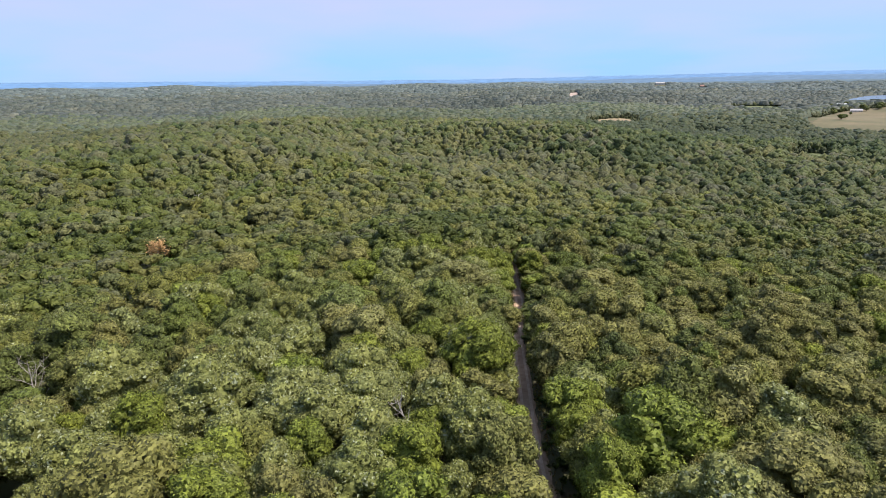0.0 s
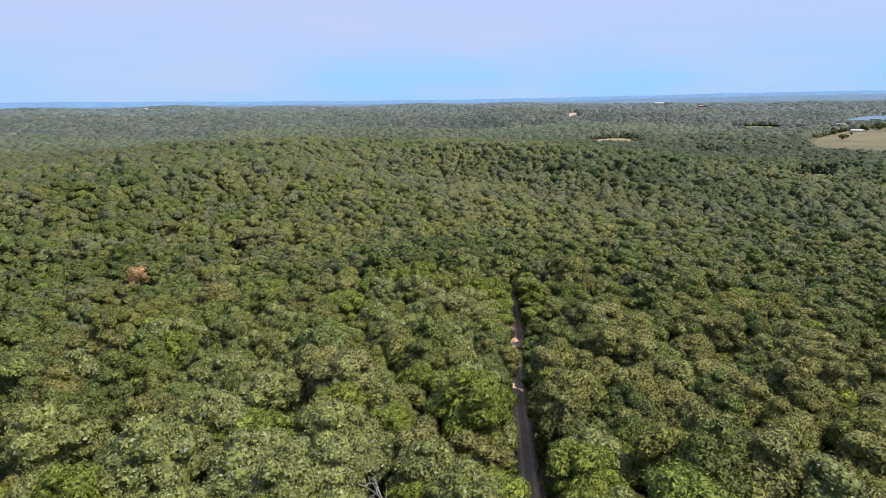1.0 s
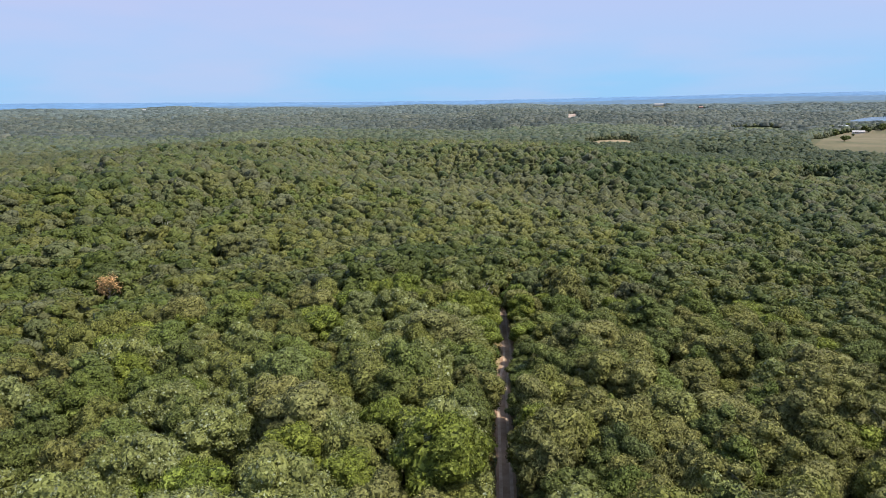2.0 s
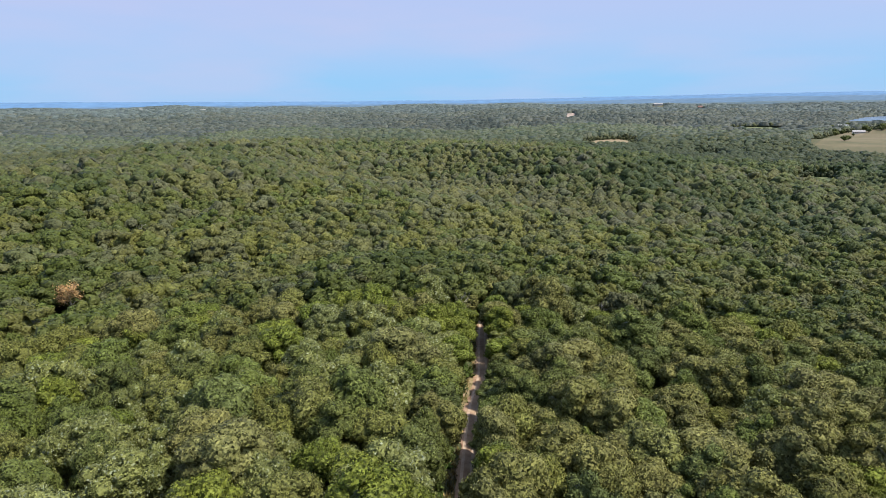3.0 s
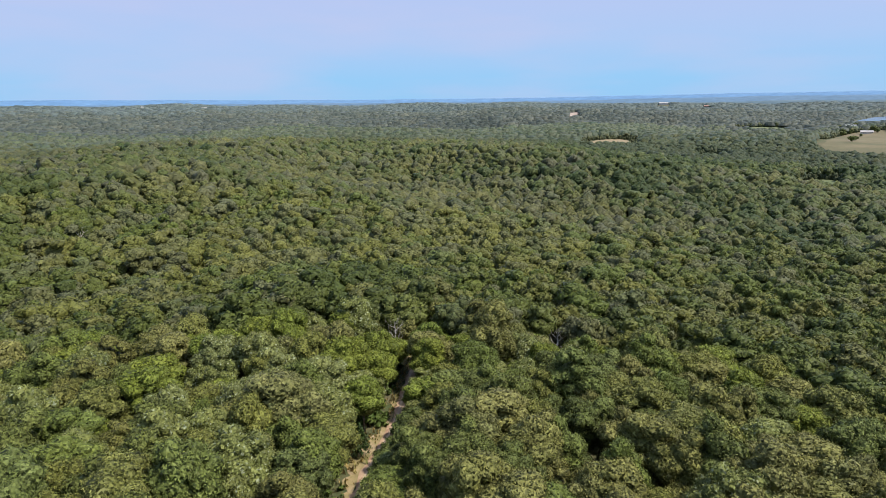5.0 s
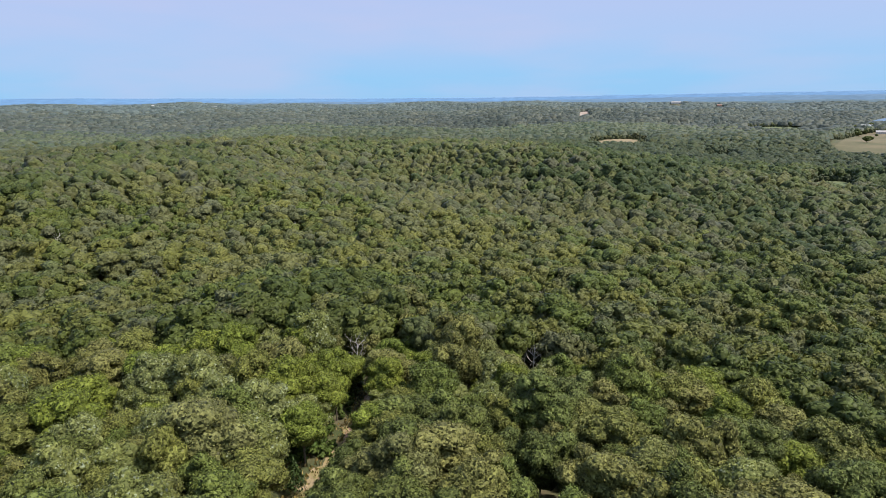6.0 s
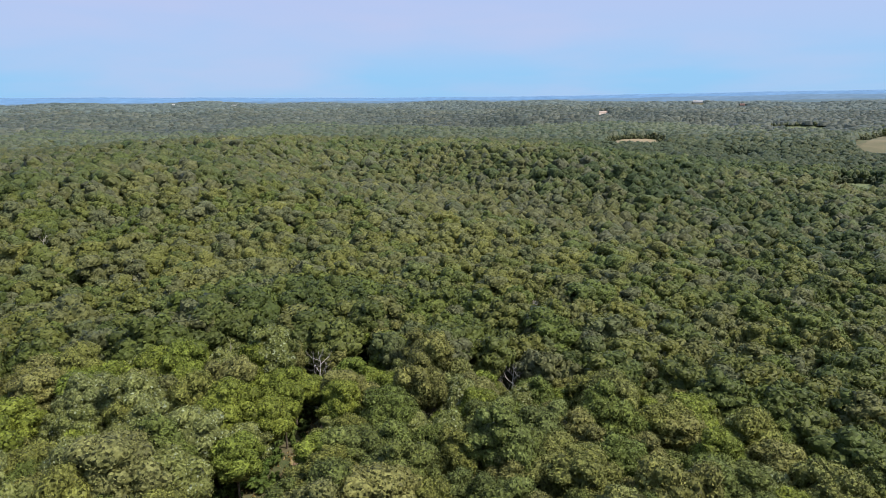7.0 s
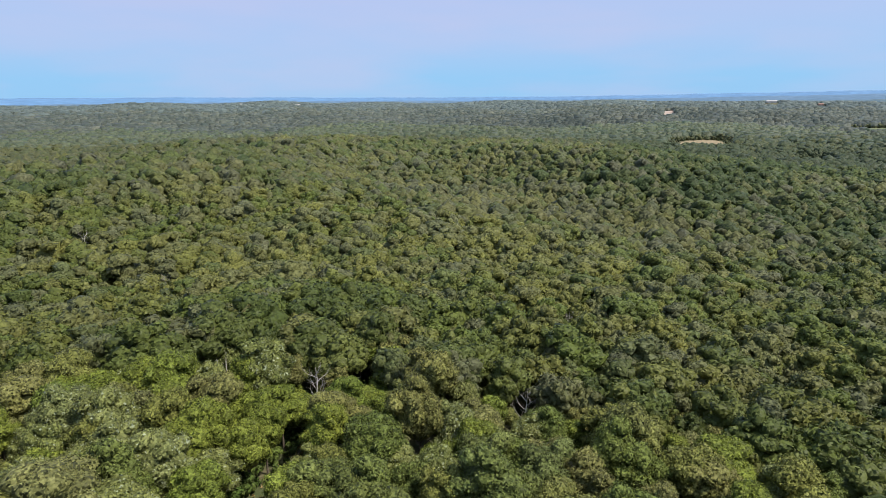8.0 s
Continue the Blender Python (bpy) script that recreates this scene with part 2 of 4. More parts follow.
def ground_z(x, y):
    x, y = np.asarray(x, float), np.asarray(y, float)
    z = np.full(np.broadcast(x, y).shape, BASE)
    for table, step, y0 in ((SWELLS, 150.0, 0.0), (KNOLLS, 75.0, 60.0)):
        for j, row in enumerate(table):
            for i, a in enumerate(row):
                if a:
                    z = z + a * np.exp(-((x - (i - 3) * step) ** 2 + (y - y0 - j * step) ** 2) / step ** 2)
    r = np.hypot(x, y)
    far = np.clip((r - 600) / 700, 0, 1)
    roll_ = 7 * np.sin(x / 171 + 1.3 * np.sin(y / 260)) * np.cos(y / 143 + 0.8) + 5 * np.sin((x + 0.6 * y) / 97 + 2) + 3 * np.sin((y - 0.4 * x) / 61)
    z = z + far * roll_ * np.clip(1 - (r - 1800) / 1200, 0.35, 1) * (1 + 1.1 * np.clip((r - 1450) / 400, 0, 1))
    z = z + 8 * np.exp(-((x - 312) ** 2 + (y - 1190) ** 2) / 130 ** 2) - 1 * np.exp(-((x - 850) ** 2 + (y - 1330) ** 2) / 210 ** 2)
    for hx, hy, rise, wide in ((-1226, 2688, 9, 80), (-964, 2668, 7, 80), (970, 2870, 16, 90), (1108, 2790, 6, 70)):      # rises under the far buildings
        z = z + rise * np.exp(-((x - hx) ** 2 + (y - hy) ** 2) / wide ** 2)
    turn = np.degrees(np.arctan2(x, np.maximum(y, 1)))
    ridge = 12 + 15 / (1 + np.exp((turn - 13.5) / 2.5)) + 11 * np.exp(-((turn + 29) / 11) ** 2)
    c, s = math.cos(radians(-40)), math.sin(radians(-40))                  # the lake's hollow
    q = (((x - 1360) * c + (y - 1640) * s) / 300) ** 4 + ((-(x - 1360) * s + (y - 1640) * c) / 380) ** 4
    hollow = 1 / (1 + q ** 3)
    z = z * (1 - hollow) - 20 * hollow
    return z + ridge * (1 - hollow) * np.exp(-((r - 3100) / 750) ** 2) + 30 * (1 - hollow) * np.clip((r - 1200) / 3500, 0, 1.3) ** 1.6


def smooth_path(knots, step):
    pts = []
    for k in range(len(knots) - 1):
        p = [np.array(knots[min(max(k + d, 0), len(knots) - 1)], float) for d in (-1, 0, 1, 2)]
        count = max(2, int(np.linalg.norm(p[2] - p[1]) / step))
        for u in np.arange(count) / count:
            pts.append(0.5 * (2 * p[1] + (p[2] - p[0]) * u + (2 * p[0] - 5 * p[1] + 4 * p[2] - p[3]) * u * u + (3 * p[1] - p[0] - 3 * p[2] + p[3]) * u ** 3))
    pts.append(np.array(knots[-1], float))
    return np.array(pts)


ROAD = smooth_path([(13, -160), (12, -60), (11.2, 20), (11.6, 70), (14.0, 106), (16.8, 141), (19.1, 156), (20.2, 166), (20.9, 180), (21.7, 192), (23.2, 207), (26, 219), (36, 231), (58, 240), (90, 246)], 2.0)


def road_gap(x, y):
    """Distance from the middle of the dirt road."""
    d = np.full(np.shape(x), 1e9)
    for a in ROAD[::2]:
        d = np.minimum(d, np.hypot(x - a[0], y - a[1]))
    return d


# clearings: middle x, y, half lengths, turn in degrees
FIELDS = {
    "meadow": (715, 1010, 310, 110, 58.6), "hay_field": (279, 1061, 100, 33, 75.5), "small_clearing": (339, 588, 46, 13, 58),
    "green_clearing": (344, 834, 40, 15, 66), "mown_strip": (702, 1478, 62, 34, -27), "quarry": (424, 2122, 70, 15, 78)}
LAKE = (1360, 1640, 270, 350, -40)
LAKE_Z = -7.0
SIGHT_GAPS = [(-1220, 2672, 10, 26, 24), (-958, 2648, 18, 34, 20), (940, 2825, 26, 70, -18), (1092, 2750, 16, 60, -22)]   # gaps in the trees towards the camera, so far buildings show


def inside(x, y, e, grow=0.0):
    c, s = math.cos(radians(e[4])), math.sin(radians(e[4]))
    u, v = (x - e[0]) * c + (y - e[1]) * s, -(x - e[0]) * s + (y - e[1]) * c
    return (u / (e[2] + grow)) ** 4 + (v / (e[3] + grow)) ** 4 < 1


def is_open(x, y):
    o = np.zeros(np.shape(x), bool)
    for e in (*FIELDS.values(), LAKE, *SIGHT_GAPS):
        o |= inside(x, y, e, 16 if e[2] > 90 else 4)
    return o


# ---- mesh helpers ----
def mesh_of(name, verts, tris, mats, index=None, tint=None, smooth=False):
    me = bpy.data.meshes.new(name)
    verts, tris = np.asarray(verts, np.float32), np.asarray(tris, np.int32)
    me.vertices.add(len(verts))
    me.vertices.foreach_set("co", verts.ravel())
    me.loops.add(tris.size)
    me.loops.foreach_set("vertex_index", tris.ravel())
    me.polygons.add(len(tris))
    me.polygons.foreach_set("loop_start", np.arange(0, tris.size, 3, dtype=np.int32))
    for m in mats:
        me.materials.append(m)
    if index is not None:
        me.polygons.foreach_set("material_index", np.asarray(index, np.int32))
    if tint is not None:
        me.attributes.new("tint", "FLOAT", "POINT").data.foreach_set("value", np.asarray(tint, np.float32))
    me.polygons.foreach_set("use_smooth", np.full(len(tris), smooth))
    me.update(calc_edges=True)
    return me


def part(name, me, parent, label=""):
    ob = new(name, me)
    ob.parent = parent
    return tagged(ob, label=label)


def join(pieces):
    vs, fs, n = [], [], 0
    for v, f in pieces:
        vs.append(v), fs.append(f + n)
        n += len(v)
    return np.concatenate(vs), np.concatenate(fs)


def ball(level):
    """Directions and faces of a round net: 20 or 80 faces."""
    bm = bmesh.new()
    bmesh.ops.create_icosphere(bm, subdivisions=level, radius=1)
    net = np.array([v.co[:] for v in bm.verts]), np.array([[v.index for v in f.verts] for f in bm.faces])
    bm.free()
    return net


BALLS = {level: ball(level) for level in (1, 2)}


def unit(v):
    return v / np.maximum(np.linalg.norm(v, axis=-1, keepdims=True), 1e-9)


def sprays(rng, pos, nrm, size, wild=0.52):
    """One irregular three-cornered leaf spray at each place, facing about along nrm."""
    n = len(pos)
    nrm = unit(nrm + rng.normal(0, wild, (n, 3)))
    a = unit(np.cross(nrm, rng.normal(0, 1, (n, 3))))
    b = np.cross(nrm, a)
    s = size * rng.uniform(0.6, 1.35, (n, 1))
    turn = rng.uniform(-0.25, 0.25, (n, 3))
    corners = []
    for k in range(3):
        ang = (2 * math.pi * k / 3 + turn[:, k])[:, None]
        corners.append(pos + s * rng.uniform(0.7, 1.25, (n, 1)) * (np.cos(ang) * a + np.sin(ang) * b))
    return np.stack(corners, 1).reshape(-1, 3), np.arange(3 * n).reshape(-1, 3)


def crown(rng, radius, low, high, lobes, leaves, size, level=3, clump=0.42, loose=0.30, knob=0.16, spread=1.30, wild=0.6, core=0.60):
    """A broadleaf crown from height low to high: leafy boughs, each a knobbly rounded mass, over an uneven dome, with dark creases between and loose sprays on them."""
    ball_v, ball_f = BALLS[level]
    face_n = unit(ball_v[ball_f].mean(1))
    mid, half = low + (high - low) * 0.40, (high - low) * 0.60
    lean = rng.normal(0, 0.10, 2) * radius
    w1, w2 = rng.uniform(0, 6.28, 2)
    core_v, core_f = BALLS[2] if leaves > 1000 else BALLS[1]
    bits = [(core_v * np.array([radius, radius, half]) * core * rng.uniform(0.85, 1.12, (len(core_v), 1)) + (*lean, mid), core_f)]
    for k in range(lobes):
        up = 1 - (k + 0.4) / lobes * spread
        ang = k * 2.39996 + rng.uniform(-0.5, 0.5)
        flat = math.sqrt(max(0.0, 1 - up * up))
        uneven = 1 + 0.13 * math.sin(2 * ang + w1) + 0.09 * math.sin(3 * ang + w2 + 2 * up)
        r = radius * clump * rng.uniform(0.62, 1.22)
        d = np.array([flat * math.cos(ang), flat * math.sin(ang), up])
        c = d * (radius, radius, half) * (1 - clump * 0.72) * uneven * rng.uniform(0.86, 1.10) + (lean[0] * (1 + up), lean[1] * (1 + up), mid)
        f = ball_f[face_n @ unit(d + np.array([0, 0, 0.35])) > -0.42]
        used, back = np.unique(f, return_inverse=True)
        q = ball_v[used]
        # knobs: smaller leafy tufts that swell out of the bough
        tufts = unit(rng.normal(0, 1, (max(4, 12 * (level == 2)), 3)))
        near = (q @ tufts.T).max(1)
        swell = 1 - knob + 2.2 * knob * np.clip((near - 0.72) / 0.28, 0, 1) if level > 1 else rng.uniform(0.72, 1.22, len(q))
        bits.append((q * np.array([1, 1, 0.82]) * rng.uniform(0.86, 1.18, 3) * r * (swell * rng.uniform(0.88, 1.10, len(q)))[:, None] + c, back.reshape(-1, 3)))
    v, f = join(bits)
    if not leaves:
        return v, f
    e1, e2 = v[f[:, 1]] - v[f[:, 0]], v[f[:, 2]] - v[f[:, 0]]
    n = np.cross(e1, e2)
    out_ = unit(v[f].mean(1) - (*lean, mid - 0.25 * half))
    area = np.linalg.norm(n, axis=1) * np.clip((unit(n) * out_).sum(1) + 0.35, 0.02, 1) * np.clip(out_[:, 2] + 0.8, 0.15, 1)      # most leaves where the light is
    area[:len(core_f)] = 0
    pick = rng.choice(len(f), leaves, p=area / area.sum())
    a, b = rng.uniform(0, 1, (2, leaves, 1))
    a, b = np.where(a + b > 1, 1 - a, a), np.where(a + b > 1, 1 - b, b)
    nrm = unit(unit(n[pick]) + 0.4 * out_[pick])
    p = v[f[pick, 0]] + a * e1[pick] + b * e2[pick] + nrm * loose * rng.uniform(0.0, 1.0, (leaves, 1)) ** 1.3
    return join([(v, f), sprays(rng, p, nrm, size, wild)])


def tube(points, radii, sides=6):
    """A bent, tapered branch."""
    points = np.array(points, float)
    vs, fs = [], []
    for k, (p, r) in enumerate(zip(points, radii)):
        way = unit(points[min(k + 1, len(points) - 1)] - points[max(k - 1, 0)])
        a = unit(np.cross(way, (0.31, 0.9, 0.22)))
        b = np.cross(way, a)
        for j in range(sides):
            t = 2 * math.pi * j / sides
            vs.append(p + r * (a * math.cos(t) + b * math.sin(t)))
    for k in range(len(points) - 1):
        for j in range(sides):
            q = [k * sides + j, k * sides + (j + 1) % sides, (k + 1) * sides + (j + 1) % sides, (k + 1) * sides + j]
            fs += [(q[0], q[1], q[2]), (q[0], q[2], q[3])]
    return np.array(vs), np.array(fs)


def bough(rng, start, way, length, radius, depth, bits, sides=5, spread=0.7, forks=3):
    """A branch with its forks, down to twigs."""
    pts, p, w = [np.array(start, float)], np.array(start, float), unit(np.array(way, float))
    for k in range(3):
        w = unit(w + rng.normal(0, 0.16, 3) + (0, 0, 0.06))
        p = p + w * length / 3
        pts.append(p)
    bits.append(tube(pts, [radius, radius * 0.8, radius * 0.6, radius * 0.38], sides))
    if depth:
        for k in range(forks):
            at = pts[1 + k % 3] if k < forks - 1 else pts[3]
            bough(rng, at, unit(w + rng.normal(0, spread, 3) + (0, 0, 0.15)), length * rng.uniform(0.5, 0.72), radius * 0.5, depth - 1, bits, max(3, sides - 1), spread, forks)


def bole(rng, height, radius, limbs=5):
    """A trunk with root flare and main limbs reaching into the crown."""
    bend = rng.normal(0, 0.25, (5, 2))
    bend[0] = 0
    zs = [-0.4, 0.5, height * 0.35, height * 0.6, height * 0.85]
    pts = [(bend[k][0], bend[k][1], z) for k, z in enumerate(zs)]
    bits = [tube(pts, [radius * 1.5, radius, radius * 0.8, radius * 0.55, radius * 0.2], 8)]
    for k in range(limbs):
        a = k * 2.4 + rng.uniform(-0.4, 0.4)
        z = height * rng.uniform(0.32, 0.6)
        bits.append(tube([(0, 0, z), (1.2 * math.cos(a), 1.2 * math.sin(a), z + 1.1), (2.5 * math.cos(a), 2.5 * math.sin(a), z + 2.4)], [radius * 0.45, radius * 0.3, radius * 0.12], 5))
    return join(bits)


# ---- ground ----
def warped(n, near, far_, lo=-1.0):
    u = np.linspace(lo, 1, n)
    return np.sign(u) * (np.abs(u) * near + np.abs(u) ** 4 * (far_ - near))


gx, gy = warped(180, 560, 5600), warped(190, 800, 5600, -0.85)
GX, GY = np.meshgrid(gx, gy)
GZ = ground_z(GX, GY)
gi = np.arange(GX.size).reshape(GX.shape)
quads = np.stack([gi[:-1, :-1], gi[:-1, 1:], gi[1:, 1:], gi[1:, :-1]], -1).reshape(-1, 4)
ground_me = mesh_of("ground", np.stack([GX, GY, GZ], -1).reshape(-1, 3), np.concatenate([quads[:, [0, 1, 2]], quads[:, [0, 2, 3]]]), [LITTER], smooth=True)
ground = tagged(new("ground", ground_me), "rolling woodland floor of leaf litter and low undergrowth", "ground", kind="structure")


def strip(name, offsets, lift, mats, index):
    """A band laid along the road; offsets across it with their lifts."""
    way = unit(np.gradient(ROAD, axis=0))
    side = np.stack([way[:, 1], -way[:, 0]], 1)
    rng = np.random.default_rng(5)
    rows = []
    for k, o in enumerate(offsets):
        edge = rng.normal(0, 0.22, len(ROAD)) if k in (0, len(offsets) - 1) else 0
        p = ROAD + side * (o + edge)[:, None] if not np.isscalar(edge) else ROAD + side * o
        rows.append(np.column_stack([p, ground_z(p[:, 0], p[:, 1]) + lift[k]]))
    v = np.stack(rows, 1)
    n, m = v.shape[:2]
    ids = np.arange(n * m).reshape(n, m)
    f, ix = [], []
    for k in range(m - 1):
        a, b, c, d = ids[:-1, k], ids[:-1, k + 1], ids[1:, k + 1], ids[1:, k]
        f += [np.stack([a, b, c], 1), np.stack([a, c, d], 1)]
        ix += [np.full(2 * (n - 1), index[k])]
    return mesh_of(name, v.reshape(-1, 3), np.concatenate(f), mats, np.concatenate(ix), smooth=True)


road = tagged(new("road", strip("road", [-1.55, -1.2, -1.0, -0.5, 0.5, 1.0, 1.2, 1.55], [0.06, 0.14, 0.10, 0.13, 0.13, 0.10, 0.14, 0.06], [DIRT, RUT], [0, 0, 1, 0, 1, 0, 0])),
              "narrow pale dirt forest road with two worn wheel tracks", "dirt road", kind="structure")


def field(name, mat, label, seed):
    e = FIELDS[name] if name in FIELDS else LAKE
    rng = np.random.default_rng(seed)
    c, s = math.cos(radians(e[4])), math.sin(radians(e[4]))
    rings, seg, v, f = 10, 48, [], []
    wob = 1 + 0.06 * np.sin(np.arange(seg) * 2 * math.pi / seg * 3 + seed) + rng.normal(0, 0.02, seg)
    for k in range(rings + 1):
        for j in range(seg):
            t, q = 2 * math.pi * j / seg, k / rings * (wob[j] if name != "lake" else 1)
            q = q / (math.cos(t) ** 4 + math.sin(t) ** 4) ** 0.25
            u, w = e[2] * q * math.cos(t), e[3] * q * math.sin(t)
            v.append((e[0] + u * c - w * s, e[1] + u * s + w * c))
    v = np.array(v)
    z = ground_z(v[:, 0], v[:, 1]) + 0.6
    if name == "lake":
        z[:] = LAKE_Z
    for k in range(rings):
        for j in range(seg):
            a, b = k * seg + j, k * seg + (j + 1) % seg
            f += [(a, a + seg, b + seg), (a, b + seg, b)]
    ob = new(name, mesh_of(name, np.column_stack([v, z]), f, [mat], smooth=True))
    return tagged(ob, label, "lake" if name == "lake" else "field", kind="structure")


VERGE = mottled("trodden verge of dirt and dry grass", [(0.3, (0.13, 0.12, 0.045)), (0.5, (0.26, 0.20, 0.095)), (0.7, (0.36, 0.27, 0.18))], 0.35, second=4, bump=0.05)
vy = np.linspace(130, 174, 60)
vx = np.interp(vy, ROAD[:, 1], ROAD[:, 0])
vw = 0.8 + 1.9 * np.exp(-((vy - 148) / 9) ** 2) + 0.5 * np.sin(vy * 1.3) + 0.3 * np.sin(vy * 3.1)
vv = []
for k in range(8):
    px = vx - 1.5 - vw * k / 7
    vv.append(np.column_stack([px, vy, ground_z(px, vy) + 0.05]))
vv = np.stack(vv, 1)
vi = np.arange(vv.shape[0] * 8).reshape(-1, 8)
vf = np.concatenate([np.stack([vi[:-1, :-1], vi[1:, :-1], vi[1:, 1:]], -1).reshape(-1, 3), np.stack([vi[:-1, :-1], vi[1:, 1:], vi[:-1, 1:]], -1).reshape(-1, 3)])
tagged(new("verge", mesh_of("verge", vv.reshape(-1, 3), vf, [VERGE], smooth=True)), "open verge of dirt and straw-coloured grass beside the road", "verge", kind="structure")

field("meadow", MEADOW, "sunburnt farm meadow on the far slope", 1)
field("hay_field", HAY, "small cut hay field between the woods", 2)
field("small_clearing", GREENFIELD, "small grassy clearing among the trees", 3)
field("green_clearing", GREENFIELD, "narrow green clearing among the trees", 4)
field("mown_strip", GREENFIELD, "pale mown strip along a tree line", 5)
field("quarry", BARE, "bare reddish and white earth far away", 6)
field("lake", lake_mat, "blue-grey lake arm between wooded shores", 10)


# ---- hills on the horizon, hazed blue in their colour ----
def far_ridge(name, dist, crest, mat, seed):
    """One long wooded ridge far away: a rounded back that follows crest(bearing)."""
    turn = np.linspace(-62, 58, 420)
    up = crest(turn) + 1.0 * np.sin(turn * 0.7 + seed) + 0.7 * np.sin(turn * 1.9 + 2 * seed) + 0.5 * np.sin(turn * 5.3 + seed)
    rows = []
    for back, low in ((-330, 60), (-200, 26), (-90, 7), (0, 0), (120, 9), (300, 50)):
        d = dist + back
        rows.append(np.column_stack([d * np.sin(np.radians(turn)), d * np.cos(np.radians(turn)), up - low]))
    v = np.stack(rows, 1)
    n, m = v.shape[:2]
    ids = np.arange(n * m).reshape(n, m)
    f = np.concatenate([np.stack([ids[:-1, :-1], ids[1:, :-1], ids[1:, 1:]], -1).reshape(-1, 3), np.stack([ids[:-1, :-1], ids[1:, 1:], ids[:-1, 1:]], -1).reshape(-1, 3)])
    return tagged(new(name, mesh_of(name, v.reshape(-1, 3), f, [mat], smooth=True)), "wooded ridge on the horizon, haze painted in as blue", "hills", kind="structure")


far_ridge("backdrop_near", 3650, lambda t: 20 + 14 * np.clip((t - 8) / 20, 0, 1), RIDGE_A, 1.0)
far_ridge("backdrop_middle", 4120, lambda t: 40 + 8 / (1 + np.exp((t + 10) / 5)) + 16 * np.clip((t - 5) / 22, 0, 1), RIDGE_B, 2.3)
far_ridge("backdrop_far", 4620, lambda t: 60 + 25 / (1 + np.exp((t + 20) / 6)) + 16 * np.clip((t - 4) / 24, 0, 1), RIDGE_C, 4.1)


# ---- where trees stand ----
def scatter(rng, gap, y0, y1, x0, x1, jitter=0.45):
    ny, nx = int((y1 - y0) / (gap * 0.866)) + 1, int((x1 - x0) / gap) + 1
    j, i = np.meshgrid(np.arange(ny), np.arange(nx), indexing="ij")
    x = x0 + (i + 0.5 * (j % 2)) * gap + rng.uniform(-jitter, jitter, i.shape) * gap
    y = y0 + j * gap * 0.866 + rng.uniform(-jitter, jitter, i.shape) * gap
    return x.ravel(), y.ravel()


def stand(x, y):
    """A slow mix of tree kinds over the land, 0 to 1."""
    return 0.5 + 0.5 * np.sin(x / 31 + 1.7 * np.sin(y / 47)) * np.sin(y / 37 + 1.1 * np.sin(x / 53))


def in_view(x, y, slack=0):
    """The wedge of country in the camera's view, ahead of the road's start."""
    b = np.degrees(np.arctan2(x - 20, y + 60))
    return (b > -45.5 - slack) & (b < 38 + slack)


BARE_TREES = [(-4.6, 66.5, 0.98), (-71, 98, 0.95), (17, 195, 0.78), (55, 202, 0.74), (-1, 195, 0.72), (66, 273, 0.86), (86, 285, 0.86), (-72, 285, 0.88), (-62, 291, 0.76), (-125, 314, 1.02), (-41, 364, 0.95), (-180, 267, 0.95), (-200, 338, 1.0), (70, 236, 0.7)]
DYING_OAK = (-107.0, 227.0)
SAPLING = (14.8, 149.5)
SPECIAL = [p[:2] for p in BARE_TREES] + [DYING_OAK, SAPLING]


def off_special(x, y, gap=4.6):
    ok = np.ones(np.shape(x), bool)
    for k, (sx, sy) in enumerate(SPECIAL):
        ok &= np.hypot(x - sx, y - sy) > (gap if k else 3.0)
    for sx, sy in SPECIAL[1:-2]:
        ok &= ~inside(x, y, (sx + 0.05 * (30 - sx), sy - 4.6, 3.4, 4.2, 0))          # and an opening on their near side
    ok &= ~inside(x, y, (DYING_OAK[0] + 9, DYING_OAK[1] - 18, 24, 8, -64))     # a gap below the dying oak
    return ok


def beside_road(x, y):
    """Far enough from the road: close on its shaded east side, wider along the sunny west verge."""
    d = road_gap(x, y)
    east = x > np.interp(y, ROAD[:, 1], ROAD[:, 0])
    return d > np.where(east, 8.6, np.where((y > 140) & (y < 158), 7.0, 8.8))


# ---- the nearer trees, one by one ----
rng = np.random.default_rng(11)
NEAR_END = 198.0
KINDS = {
    "black_oak": (OAK, "dark green broadleaf oak in the closed forest canopy"),
    "red_oak": (RED, "olive-green broadleaf oak in the closed forest canopy"),
    "post_oak": (POST, "dull brownish-olive oak in the closed forest canopy"),
    "white_oak": (PALE, "grey-green oak with scattered paler leaves"),
    "elm": (ELM, "fresh mid-green elm with a dense crown"),
    "hickory": (HICK, "yellow-green hickory with a rounded leafy crown")}
stock = {}
for k, (kind, (mat, label)) in enumerate(KINDS.items()):
    for grade, (leaves, size) in enumerate(((6600, 0.138), (2300, 0.21))):
        shapes = []
        for v in range(4):
            r = np.random.default_rng(100 * k + v)
            cv, cf = crown(r, r.uniform(3.6, 4.3), 4.4, r.uniform(12.2, 14.0), int(r.integers(16, 24)), leaves, size, 2, r.uniform(0.33, 0.41), 0.40, 0.20, wild=0.58, core=0.70)
            tv, tf = bole(r, 10.5, 0.22)
            shapes.append((mesh_of("crown", cv, cf, [mat], smooth=True), mesh_of("trunk", tv, tf, [BARK], smooth=True)))
        stock[kind, grade] = shapes


